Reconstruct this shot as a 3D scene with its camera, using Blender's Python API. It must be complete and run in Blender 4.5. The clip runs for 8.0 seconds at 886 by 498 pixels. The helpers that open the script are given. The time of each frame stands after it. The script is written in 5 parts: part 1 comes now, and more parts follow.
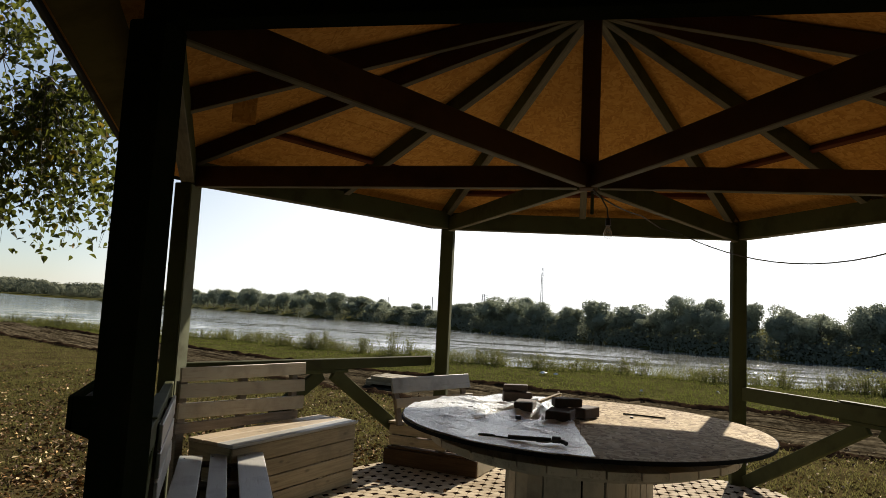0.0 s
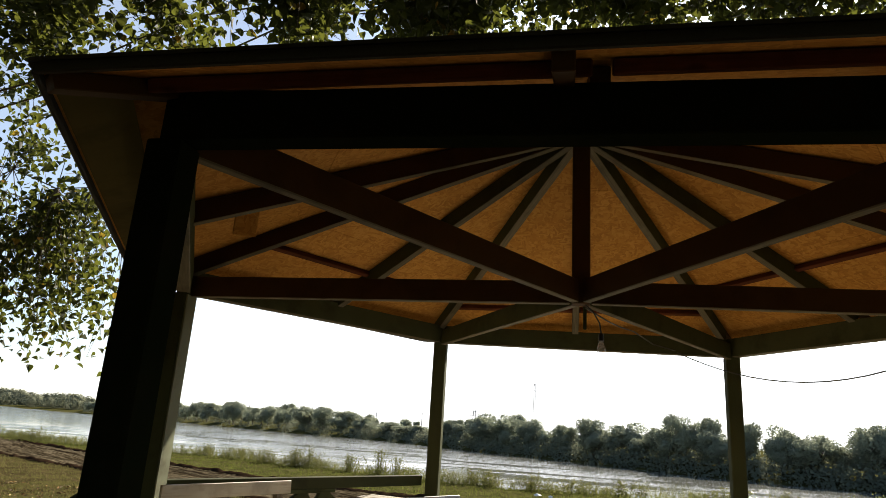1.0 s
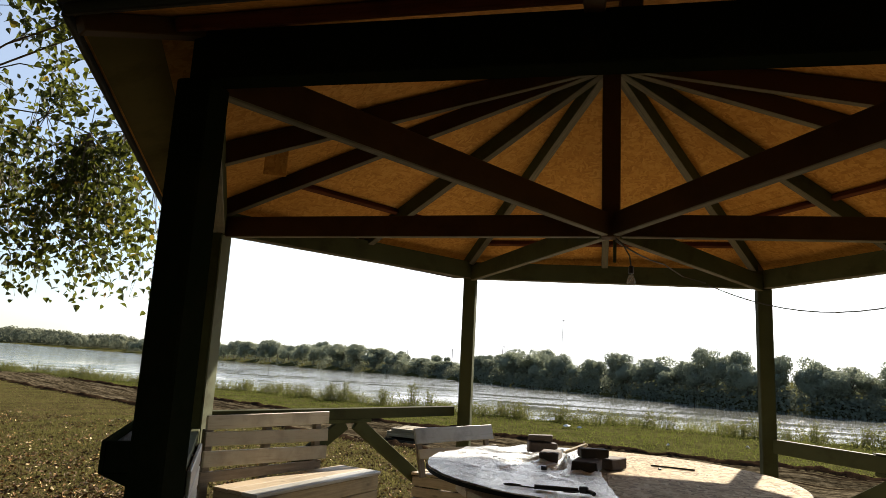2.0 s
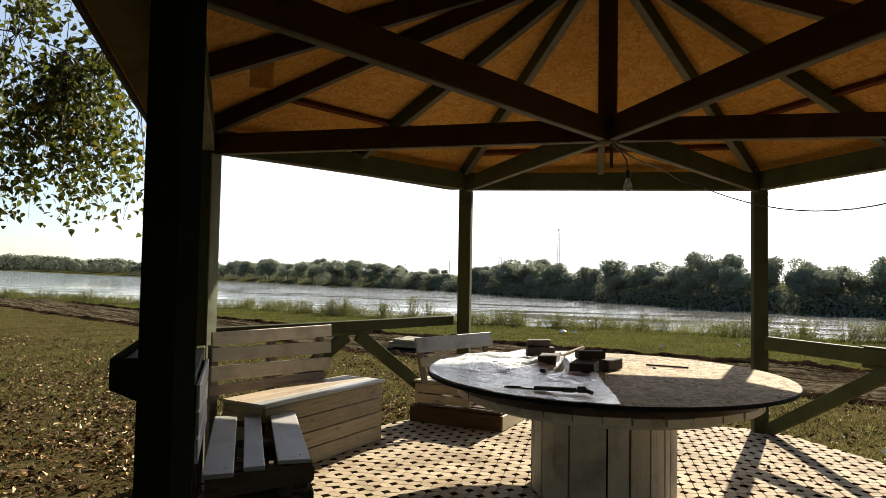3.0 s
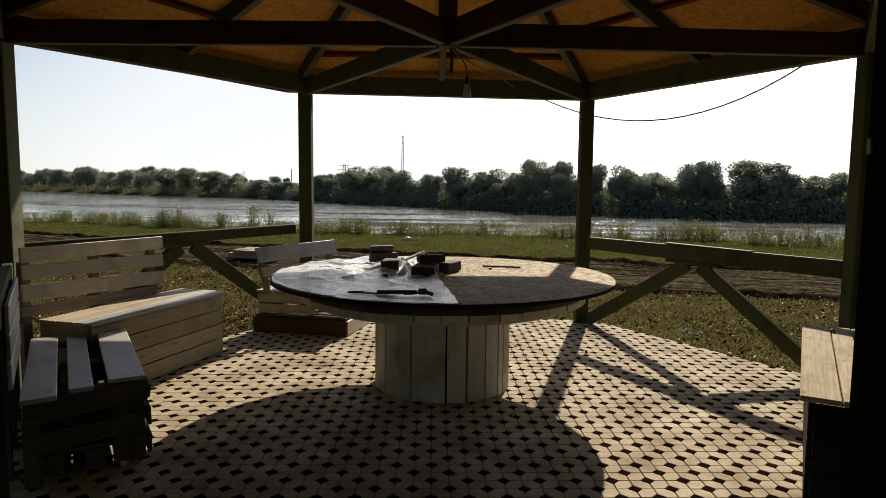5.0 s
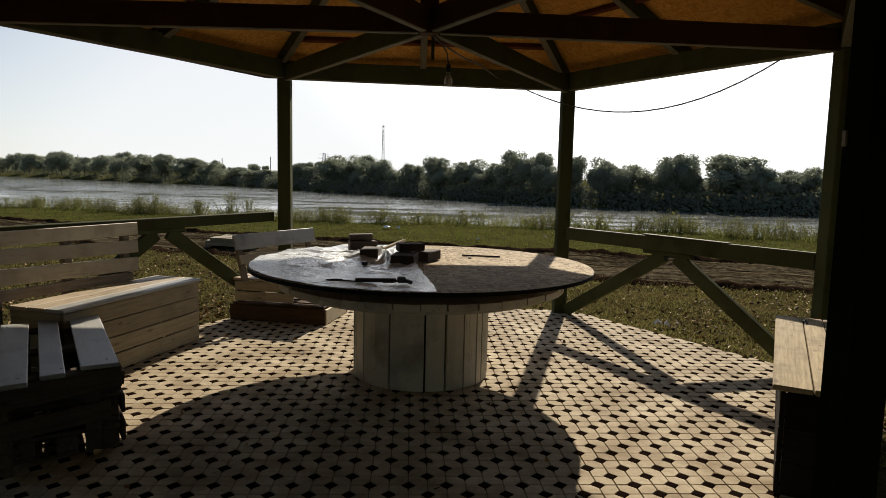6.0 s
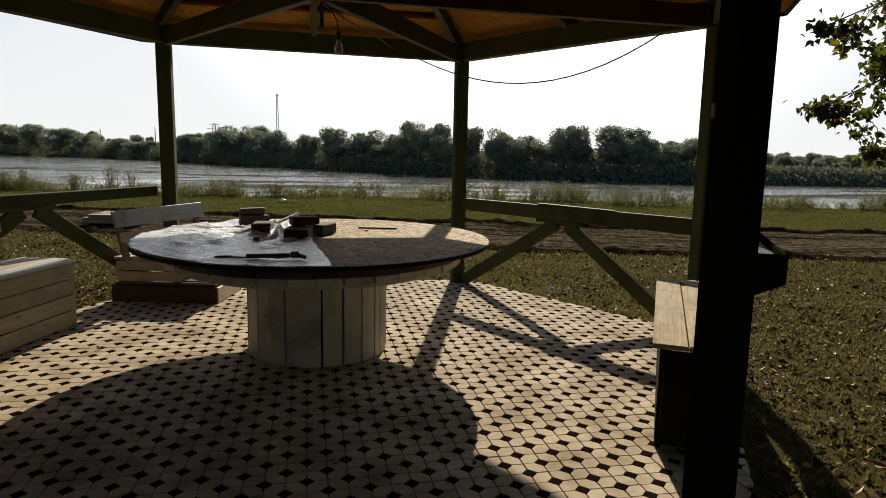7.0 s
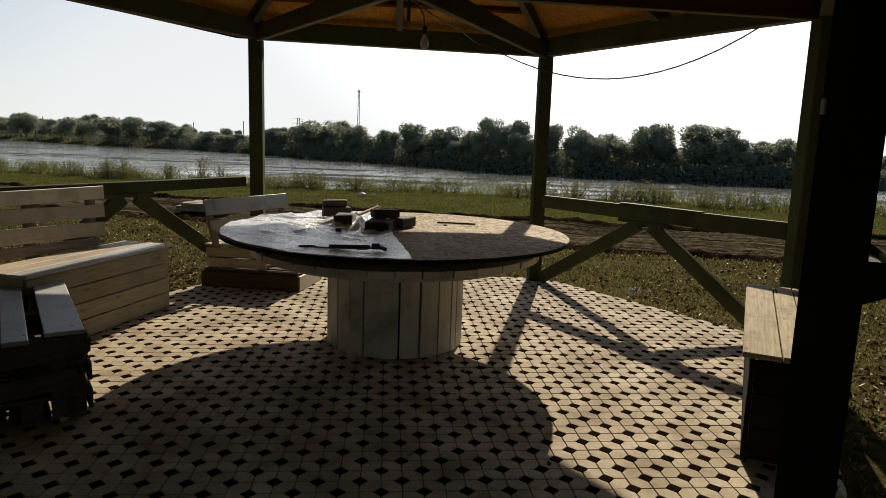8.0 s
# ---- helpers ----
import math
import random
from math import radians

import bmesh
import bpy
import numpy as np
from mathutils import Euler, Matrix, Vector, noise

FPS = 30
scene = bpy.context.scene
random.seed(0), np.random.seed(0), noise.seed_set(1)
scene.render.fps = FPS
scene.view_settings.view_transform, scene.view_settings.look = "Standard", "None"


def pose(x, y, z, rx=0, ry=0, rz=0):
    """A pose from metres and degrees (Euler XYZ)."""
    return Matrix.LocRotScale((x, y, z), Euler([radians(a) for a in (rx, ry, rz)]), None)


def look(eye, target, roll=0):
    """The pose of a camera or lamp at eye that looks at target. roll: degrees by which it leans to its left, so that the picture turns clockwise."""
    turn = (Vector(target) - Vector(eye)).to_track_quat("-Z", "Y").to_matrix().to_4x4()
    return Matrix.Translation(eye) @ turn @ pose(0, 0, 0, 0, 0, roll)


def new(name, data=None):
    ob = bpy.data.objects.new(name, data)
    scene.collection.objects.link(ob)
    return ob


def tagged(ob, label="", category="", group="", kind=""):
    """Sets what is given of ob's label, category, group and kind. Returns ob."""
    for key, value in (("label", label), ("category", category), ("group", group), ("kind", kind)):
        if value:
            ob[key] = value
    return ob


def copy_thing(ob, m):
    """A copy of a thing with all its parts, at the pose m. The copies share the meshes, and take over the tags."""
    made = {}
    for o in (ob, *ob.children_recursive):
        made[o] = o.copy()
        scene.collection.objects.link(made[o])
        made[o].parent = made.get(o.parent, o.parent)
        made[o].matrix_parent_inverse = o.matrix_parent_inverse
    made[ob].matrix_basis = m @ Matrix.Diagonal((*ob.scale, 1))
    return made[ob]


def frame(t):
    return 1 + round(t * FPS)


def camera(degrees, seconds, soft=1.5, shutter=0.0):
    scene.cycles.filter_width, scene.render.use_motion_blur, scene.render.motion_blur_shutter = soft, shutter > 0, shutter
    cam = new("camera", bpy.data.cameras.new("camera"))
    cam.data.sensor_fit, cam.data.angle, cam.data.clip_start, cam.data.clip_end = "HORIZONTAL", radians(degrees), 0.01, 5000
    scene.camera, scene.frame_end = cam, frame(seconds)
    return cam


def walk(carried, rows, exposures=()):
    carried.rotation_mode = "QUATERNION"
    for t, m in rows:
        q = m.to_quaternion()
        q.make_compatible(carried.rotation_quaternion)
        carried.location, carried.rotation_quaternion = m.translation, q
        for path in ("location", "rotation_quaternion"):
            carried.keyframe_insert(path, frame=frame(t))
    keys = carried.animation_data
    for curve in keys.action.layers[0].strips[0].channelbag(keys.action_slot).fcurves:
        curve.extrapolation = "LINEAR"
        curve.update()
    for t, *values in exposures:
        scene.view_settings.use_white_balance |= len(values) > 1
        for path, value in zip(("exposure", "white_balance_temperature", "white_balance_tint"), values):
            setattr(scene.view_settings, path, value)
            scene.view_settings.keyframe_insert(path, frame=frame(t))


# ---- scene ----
cam = camera(68.34, 8.0, soft=0.6)
PATH = [
    (0, (-0.092, -4.488, 1.527), (-0.482, -2.536, 1.72), 2.85),
    (0.5, (-0.097, -4.519, 1.521), (-0.45, -2.593, 1.93), 3.51),
    (1, (-0.103, -4.534, 1.52), (-0.474, -2.643, 2.053), 3.59),
    (1.5, (-0.108, -4.536, 1.521), (-0.539, -2.654, 2.042), 4.33),
    (2, (-0.108, -4.555, 1.497), (-0.56, -2.638, 1.842), 3),
    (2.2, (-0.107, -4.554, 1.495), (-0.605, -2.638, 1.783), 2.13),
    (3.3, (-0.123, -4.527, 1.477), (-0.518, -2.567, 1.527), 0.88),
    (3.5, (-0.119, -4.528, 1.474), (-0.486, -2.563, 1.521), 0.98),
    (4, (-0.116, -4.53, 1.47), (-0.355, -2.544, 1.472), 1.23),
    (4.5, (-0.109, -4.531, 1.474), (-0.174, -2.537, 1.338), 0.53),
    (5.8, (-0.097, -4.512, 1.465), (-0.009, -2.525, 1.254), 1.17),
    (6, (-0.099, -4.515, 1.462), (-0, -2.529, 1.241), 1.28),
    (6.5, (-0.082, -4.503, 1.459), (0.182, -2.543, 1.16), 0.99),
    (7, (-0.066, -4.495, 1.463), (0.334, -2.559, 1.162), 1.1),
    (7.5, (-0.071, -4.495, 1.464), (0.304, -2.545, 1.232), 1.23),
    (8, (-0.092, -4.473, 1.452), (0.083, -2.506, 1.135), 1.96),
]
EXPOSURE = [(0.0, 1.0), (0.5, 1.25), (1.0, 1.68), (1.5, 1.68), (2.0, 1.6), (3.5, 1.42), (4.0, 1.25), (4.5, 0.97), (6.0, 0.7), (6.5, 0.68), (8.0, 0.62)]
walk(cam, [(t, look(eye, target, roll)) for t, eye, target, roll in PATH], EXPOSURE)

# ---- world and light ----
SUN_ELEV, SUN_AZ = radians(30.0), radians(17.0)      # azimuth from +y towards +x
world = bpy.data.worlds.new("sky")
scene.world = world
world.use_nodes = True
wn, wl = world.node_tree.nodes, world.node_tree.links
sky = wn.new("ShaderNodeTexSky")
sky.sky_type, sky.sun_disc = "NISHITA", False
sky.sun_elevation, sky.sun_rotation = SUN_ELEV, SUN_AZ
sky.air_density, sky.dust_density, sky.ozone_density = 1.0, 0.4, 2.5
haze = wn.new("ShaderNodeMix")                        # milky haze, thick low down and towards the sun, thin overhead and behind
haze.data_type = "RGBA"
haze.inputs[7].default_value = (13.6, 13.8, 14.0, 1.0)
toward = wn.new("ShaderNodeVectorMath")
toward.operation = "DOT_PRODUCT"
toward.inputs[1].default_value = (math.sin(SUN_AZ) * 0.9, math.cos(SUN_AZ) * 0.9, -0.5)
wl.new(wn.new("ShaderNodeTexCoord").outputs["Generated"], toward.inputs[0])
thick = wn.new("ShaderNodeValToRGB")
steps = thick.color_ramp.elements
for place, amount in ((0.0, 0.02), (0.14, 0.18), (0.34, 0.18), (0.44, 0.24), (0.55, 0.6), (0.64, 0.86), (0.76, 0.95)):
    step = steps[0] if place == 0.0 else steps[-1] if place == 0.76 else steps.new(place)
    step.position, step.color = place, (amount, amount, amount, 1.0)
wl.new(toward.outputs["Value"], thick.inputs[0])
wl.new(thick.outputs[0], haze.inputs[0])
clear = wn.new("ShaderNodeVectorMath")                 # the clear part of the sky is far dimmer than the haze
clear.operation = "SCALE"
clear.inputs["Scale"].default_value = 1.15
wl.new(sky.outputs[0], clear.inputs[0])
wl.new(clear.outputs[0], haze.inputs[6])
near_sun = wn.new("ShaderNodeVectorMath")              # the bright veil of hazy sky round the sun
near_sun.operation = "DOT_PRODUCT"
near_sun.inputs[1].default_value = (math.sin(SUN_AZ) * math.cos(SUN_ELEV), math.cos(SUN_AZ) * math.cos(SUN_ELEV), math.sin(SUN_ELEV))
wl.new(toward.inputs[0].links[0].from_socket, near_sun.inputs[0])
veil = wn.new("ShaderNodeMapRange")
veil.interpolation_type = "SMOOTHERSTEP"
for socket, value in zip(veil.inputs, (0.0, 0.8, 1.0, 1.0, 2.4)):
    if socket.name != "Value":
        socket.default_value = value
wl.new(near_sun.outputs["Value"], veil.inputs["Value"])
glow = wn.new("ShaderNodeVectorMath")
glow.operation = "SCALE"
wl.new(haze.outputs[2], glow.inputs[0])
wl.new(veil.outputs["Result"], glow.inputs["Scale"])
wl.new(glow.outputs[0], wn["Background"].inputs[0])
wn["Background"].inputs[1].default_value = 0.043
sun = new("sun", bpy.data.lights.new("sun", "SUN"))
sun.data.energy, sun.data.angle, sun.data.color = 5.0, radians(0.6), (1.0, 0.885, 0.72)
to_sun = Vector((math.sin(SUN_AZ) * math.cos(SUN_ELEV), math.cos(SUN_AZ) * math.cos(SUN_ELEV), math.sin(SUN_ELEV)))
sun.matrix_world = look(to_sun * 30, (0, 0, 0))


# ---- materials ----
class Nodes:
    """A small builder for procedural materials."""

    def __init__(self, name):
        self.mat = bpy.data.materials.new(name)
        self.mat.use_nodes = True
        self.tree = self.mat.node_tree
        self.bsdf = self.tree.nodes["Principled BSDF"]

    def add(self, kind, **values):
        node = self.tree.nodes.new(kind)
        for key, value in values.items():
            node.inputs[key.replace("_", " ")].default_value = value
        return node

    def link(self, a, b):
        self.tree.links.new(a, b)

    def coords(self, scale=(1, 1, 1), world=False):
        m = self.add("ShaderNodeMapping", Scale=scale)
        if world:
            self.link(self.add("ShaderNodeNewGeometry").outputs["Position"], m.inputs[0])
        else:
            self.link(self.add("ShaderNodeTexCoord").outputs["Object"], m.inputs[0])
        return m.outputs[0]

    def noise(self, vec, scale, detail=4.0, rough=0.55):
        n = self.add("ShaderNodeTexNoise", Scale=scale, Detail=detail, Roughness=rough)
        self.link(vec, n.inputs["Vector"])
        return n.outputs["Fac"]

    def ramp(self, fac, stops):
        r = self.add("ShaderNodeValToRGB")
        el = r.color_ramp.elements
        while len(el) < len(stops):
            el.new(0.5)
        for e, (pos, col) in zip(el, stops):
            e.position, e.color = pos, (*col, 1.0) if len(col) == 3 else col
        self.link(fac, r.inputs[0])
        return r.outputs[0]

    def mix(self, fac, a, b, blend="MIX"):
        m = self.add("ShaderNodeMix")
        m.data_type, m.blend_type = "RGBA", blend
        for sock, val in ((0, fac), (6, a), (7, b)):
            if isinstance(val, (int, float)):
                m.inputs[sock].default_value = val
            elif isinstance(val, tuple):
                m.inputs[sock].default_value = (*val, 1.0)
            else:
                self.link(val, m.inputs[sock])
        return m.outputs[2]

    def calc(self, op, a, b=0.0, c=0.0):
        m = self.add("ShaderNodeMath")
        m.operation = op
        for sock, val in zip(m.inputs, (a, b, c)):
            if isinstance(val, (int, float)):
                sock.default_value = val
            else:
                self.link(val, sock)
        return m.outputs[0]

    def random(self):
        return self.add("ShaderNodeObjectInfo").outputs["Random"]

    def island(self):
        return self.add("ShaderNodeNewGeometry").outputs["Random Per Island"]

    def done(self, color, rough=0.7, bump=None, strength=0.3, dist=0.01, metal=0.0, spec=0.5):
        if isinstance(color, tuple):
            self.bsdf.inputs["Base Color"].default_value = (*color, 1.0)
        else:
            self.link(color, self.bsdf.inputs["Base Color"])
        if isinstance(rough, (int, float)):
            self.bsdf.inputs["Roughness"].default_value = rough
        else:
            self.link(rough, self.bsdf.inputs["Roughness"])
        self.bsdf.inputs["Metallic"].default_value = metal
        self.bsdf.inputs["Specular IOR Level"].default_value = spec
        if bump is not None:
            b = self.add("ShaderNodeBump", Strength=strength, Distance=dist)
            self.link(bump, b.inputs["Height"])
            self.link(b.outputs[0], self.bsdf.inputs["Normal"])
        return self.mat


def wood(name, dark, light, rough=0.7, paint=None, wear=0.5, knots=True, spec=0.4):
    """Sawn board with its grain along local x; paint: a coat that wears through to the wood."""
    n = Nodes(name)
    shift = n.add("ShaderNodeVectorMath")
    shift.operation = "ADD"
    n.link(n.coords((1, 1, 1)), shift.inputs[0])
    spread = n.calc("MULTIPLY", n.random(), 37.0)
    n.link(spread, shift.inputs[1])
    stretch = n.add("ShaderNodeMapping", Scale=(1.2, 22.0, 22.0))
    n.link(shift.outputs[0], stretch.inputs[0])
    grain = n.noise(stretch.outputs[0], 3.0, 6.0, 0.65)
    broad = n.noise(shift.outputs[0], 4.0, 4.0)
    color = n.ramp(grain, [(0.25, dark), (0.72, light)])
    if knots:
        k = n.add("ShaderNodeMapping", Scale=(5.0, 12.0, 12.0))
        n.link(shift.outputs[0], k.inputs[0])
        v = n.add("ShaderNodeTexVoronoi", Scale=1.0)
        n.link(k.outputs[0], v.inputs["Vector"])
        spot = n.ramp(v.outputs["Distance"], [(0.08, (1, 1, 1)), (0.2, (0, 0, 0))])
        color = n.mix(n.calc("MULTIPLY", spot, 0.6), color, tuple(0.35 * c for c in dark))
    if paint:
        coat = n.mix(broad, paint, tuple(0.72 * c for c in paint))
        mask = n.ramp(n.calc("ADD", n.calc("MULTIPLY", grain, 0.6), n.calc("MULTIPLY", broad, 0.5)),
                      [(wear - 0.06, (1, 1, 1)), (wear + 0.1, (0, 0, 0))])
        color = n.mix(n.calc("SUBTRACT", 1.0, n.calc("MULTIPLY", n.calc("SUBTRACT", 1.0, mask), 1.0)), coat, color)
    tone = n.calc("ADD", 0.82, n.calc("MULTIPLY", n.random(), 0.32))
    gray = n.add("ShaderNodeCombineColor")
    for s in gray.inputs:
        n.link(tone, s)
    color = n.mix(1.0, color, gray.outputs[0], "MULTIPLY")
    stain = n.ramp(n.noise(shift.outputs[0], 2.6, 6.0, 0.65), [(0.5, (0, 0, 0)), (0.75, (1, 1, 1))])
    color = n.mix(n.calc("MULTIPLY", stain, 0.75), color, tuple(0.5 * c for c in dark))
    return n.done(color, rough, grain, 0.25, 0.004, spec=spec)


PINE = wood("pale pine boards", (0.26, 0.192, 0.118), (0.409, 0.335, 0.229), 0.6)
CREAM = wood("cream washed pallet boards", (0.252, 0.192, 0.12), (0.408, 0.336, 0.234), 0.6, (0.46, 0.39, 0.265), 0.42)
GREY_WOOD = wood("pale grey glazed boards", (0.186, 0.174, 0.149), (0.31, 0.295, 0.255), 0.42, (0.33, 0.325, 0.3), 0.4, spec=0.5)
WORN_PINE = wood("worn bare pine boards", (0.17, 0.125, 0.066), (0.37, 0.3, 0.18), 0.8, spec=0.1)
WEATHERED = wood("weathered bare boards", (0.111, 0.0845, 0.0585), (0.234, 0.189, 0.137), 0.8)
RED_WOOD = wood("red brown stained boards", (0.07, 0.022, 0.01), (0.14, 0.045, 0.02), 0.75, spec=0.1)
PALE_GREEN = wood("grey green board paled for sun patch", (0.12, 0.11, 0.07), (0.2, 0.19, 0.125), 0.75, (0.2, 0.215, 0.14), 0.25, knots=False, spec=0.05)
TAN = wood("tan planed boards", (0.18, 0.14, 0.08), (0.33, 0.272, 0.165), 0.6, spec=0.3)
DARK_WEATHERED = wood("dark weathered boards", (0.05, 0.038, 0.026), (0.11, 0.085, 0.06), 0.85, spec=0.05)
BOX_BROWN = wood("dull brown boards", (0.04, 0.022, 0.011), (0.09, 0.052, 0.026), 0.8, spec=0.1)
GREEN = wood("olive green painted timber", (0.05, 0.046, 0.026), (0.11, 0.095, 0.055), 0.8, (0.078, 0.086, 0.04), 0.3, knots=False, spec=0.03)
RAIL_GREEN = wood("glossy olive green rail paint", (0.04, 0.035, 0.02), (0.085, 0.073, 0.042), 0.7, (0.07, 0.075, 0.034), 0.3, knots=False, spec=0.05)
BROWN = wood("brown stained roof timber", (0.06, 0.034, 0.015), (0.11, 0.063, 0.028), 0.6, (0.075, 0.042, 0.016), 0.3, knots=False, spec=0.08)
# paler colour stands in for floor light on downward timber faces
LIT_UNDERSIDE = wood("timber underside paled for floor light", (0.085, 0.076, 0.05), (0.18, 0.16, 0.108), 0.7, knots=False, spec=0.2)
# near posts and beam take this darker green for shade; planters share it
DARK_GREEN = wood("dark green timber, deepened for shade", (0.0434, 0.0372, 0.0217), (0.0868, 0.0744, 0.0434), 0.9, (0.011, 0.0145, 0.0075), 0.08, knots=False, spec=0.0)
OLIVE_BROWN = wood("olive brown painted board", (0.09, 0.07, 0.03), (0.16, 0.125, 0.055), 0.8, (0.125, 0.105, 0.042), 0.3, knots=False, spec=0.0)
WHITE_WOOD = wood("white painted drum boards", (0.2, 0.162, 0.115), (0.35, 0.29, 0.21), 0.55, (0.6, 0.53, 0.405), 0.4, knots=False)
BLACK_WOOD = wood("black brown painted boards", (0.009, 0.0065, 0.0045), (0.018, 0.0135, 0.009), 0.75, knots=False, spec=0.05)


def osb(name, low, mid, high, rough=0.75, spec=0.12):
    n = Nodes(name)
    vec = n.coords()
    warp = n.add("ShaderNodeTexNoise", Scale=6.0, Detail=3.0)
    n.link(vec, warp.inputs["Vector"])
    bent = n.mix(0.12, vec, warp.outputs["Color"])
    a = n.add("ShaderNodeMapping", Scale=(14, 55, 30), Rotation=(0, 0, 0.6))
    b = n.add("ShaderNodeMapping", Scale=(50, 16, 30), Rotation=(0, 0, 0.9))
    cells = []
    for m in (a, b):
        n.link(bent, m.inputs[0])
        v = n.add("ShaderNodeTexVoronoi", Scale=1.0)
        n.link(m.outputs[0], v.inputs["Vector"])
        sep = n.add("ShaderNodeSeparateColor")
        n.link(v.outputs["Color"], sep.inputs[0])
        cells.append(sep.outputs[0])
    pick = n.noise(vec, 18.0, 2.0)
    flake = n.mix(n.ramp(pick, [(0.47, (0, 0, 0)), (0.53, (1, 1, 1))]), cells[0], cells[1])
    color = n.ramp(flake, [(0.05, low), (0.5, mid), (0.95, high)])
    blotch = n.noise(vec, 1.3, 4.0)
    color = n.mix(n.ramp(blotch, [(0.45, (0, 0, 0)), (0.85, (0.5, 0.5, 0.5))]), color, tuple(0.6 * c for c in low))
    return n.done(color, rough, flake, 0.2, 0.002, spec=spec)


OSB_ROOF = osb("strand board ceiling", (0.42, 0.19, 0.035), (0.53, 0.252, 0.05), (0.6, 0.31, 0.073))
OSB_TABLE = osb("strand board tabletop", (0.13, 0.09, 0.05), (0.29, 0.225, 0.135), (0.45, 0.37, 0.25), 0.8, 0.05)


def plain(name, color, rough=0.6, vary=0.2, scale=20.0, metal=0.0, bump=0.15, dist=0.003, spec=0.5):
    n = Nodes(name)
    vec = n.coords()
    f = n.noise(vec, scale, 5.0)
    g = n.noise(vec, scale * 0.2, 4.0)
    lo, hi = tuple(c * (1 - vary) for c in color), tuple(min(1.0, c * (1 + vary)) for c in color)
    col = n.mix(g, n.ramp(f, [(0.3, lo), (0.7, hi)]), color)
    return n.done(col, rough, f, bump, dist, metal, spec)


EDGE_BLACK = plain("black tabletop edge", (0.008, 0.008, 0.008), 0.8, spec=0.1)
TAR = plain("black bitumen roofing", (0.018, 0.018, 0.017), 0.85, 0.4, 120.0)
BLACK = plain("black plastic and rubber", (0.012, 0.012, 0.013), 0.45)
WIRE = plain("dark cable sheath", (0.045, 0.045, 0.045), 0.5)
BRICK = plain("dark burnt brick", (0.042, 0.027, 0.019), 0.9, 0.4, 40.0, bump=0.6, dist=0.006)
PAPER = plain("white litter", (0.7, 0.7, 0.68), 0.6, 0.1)
CLOD = plain("dark turned earth", (0.02, 0.0125, 0.0075), 0.95, 0.5, 45.0, bump=0.6, dist=0.015, spec=0.0)
SOIL = plain("dark potting soil", (0.03, 0.022, 0.015), 0.95, 0.4, 60.0, bump=0.8, dist=0.02)
BARK = plain("grey brown bark", (0.11, 0.085, 0.06), 0.9, 0.4, 14.0, bump=0.8, dist=0.03)
MASONRY = plain("grey lattice steel", (0.3, 0.28, 0.27), 0.6)


def thin_clear(name, color, rough, cover, bump=None):
    """Thin clear sheet: partly see-through, partly glossy."""
    n = Nodes(name)
    height = bump(n) if bump else None
    n.done(color, rough, height, 1.0, 0.03, spec=0.9)
    clear = n.add("ShaderNodeBsdfTransparent")
    mx = n.add("ShaderNodeMixShader", Fac=cover)
    n.link(clear.outputs[0], mx.inputs[1])
    n.link(n.bsdf.outputs[0], mx.inputs[2])
    n.link(mx.outputs[0], n.tree.nodes["Material Output"].inputs[0])
    return n.mat


def crumples(n):
    vec = n.coords()
    return n.calc("ADD", n.noise(vec, 7.0, 5.0, 0.6), n.calc("MULTIPLY", n.noise(vec, 45.0, 3.0), 0.3))


BULB_GLASS = thin_clear("clear bulb glass", (0.85, 0.86, 0.87), 0.05, 0.3)
FILM = thin_clear("clear plastic film", (0.76, 0.79, 0.81), 0.11, 0.92, crumples)


def tile_mat(name, low, high, spec=0.04):
    n = Nodes(name)
    vec = n.coords((1, 1, 1), world=True)
    r = n.mix(0.5, n.random(), n.island())
    col = n.ramp(r, [(0.0, low), (1.0, high)])
    stain = n.ramp(n.noise(vec, 2.2, 6.0, 0.65), [(0.38, (1, 1, 1)), (0.7, (0.42, 0.36, 0.29))])
    col = n.mix(1.0, col, stain, "MULTIPLY")
    speck = n.noise(vec, 90.0, 4.0)
    col = n.mix(n.ramp(n.mix(0.5, speck, n.noise(vec, 24.0, 5.0, 0.65)), [(0.5, (0, 0, 0)), (0.68, (0.65, 0.65, 0.65))]), col, tuple(0.5 * c for c in low))
    return n.done(col, 0.8, speck, 0.3, 0.003, spec=spec)


TILE_LIGHT = tile_mat("sand coloured paving stone", (0.345, 0.285, 0.197), (0.52, 0.45, 0.33))
TILE_DARK = tile_mat("dark red brown paving stone", (0.008, 0.005, 0.004), (0.018, 0.0105, 0.0085), 0.0)
JOINT = plain("sandy grey paving joint", (0.12, 0.096, 0.07), 0.95, 0.3, 60.0)

ROAD = (8.2, -0.36, 0.0055)


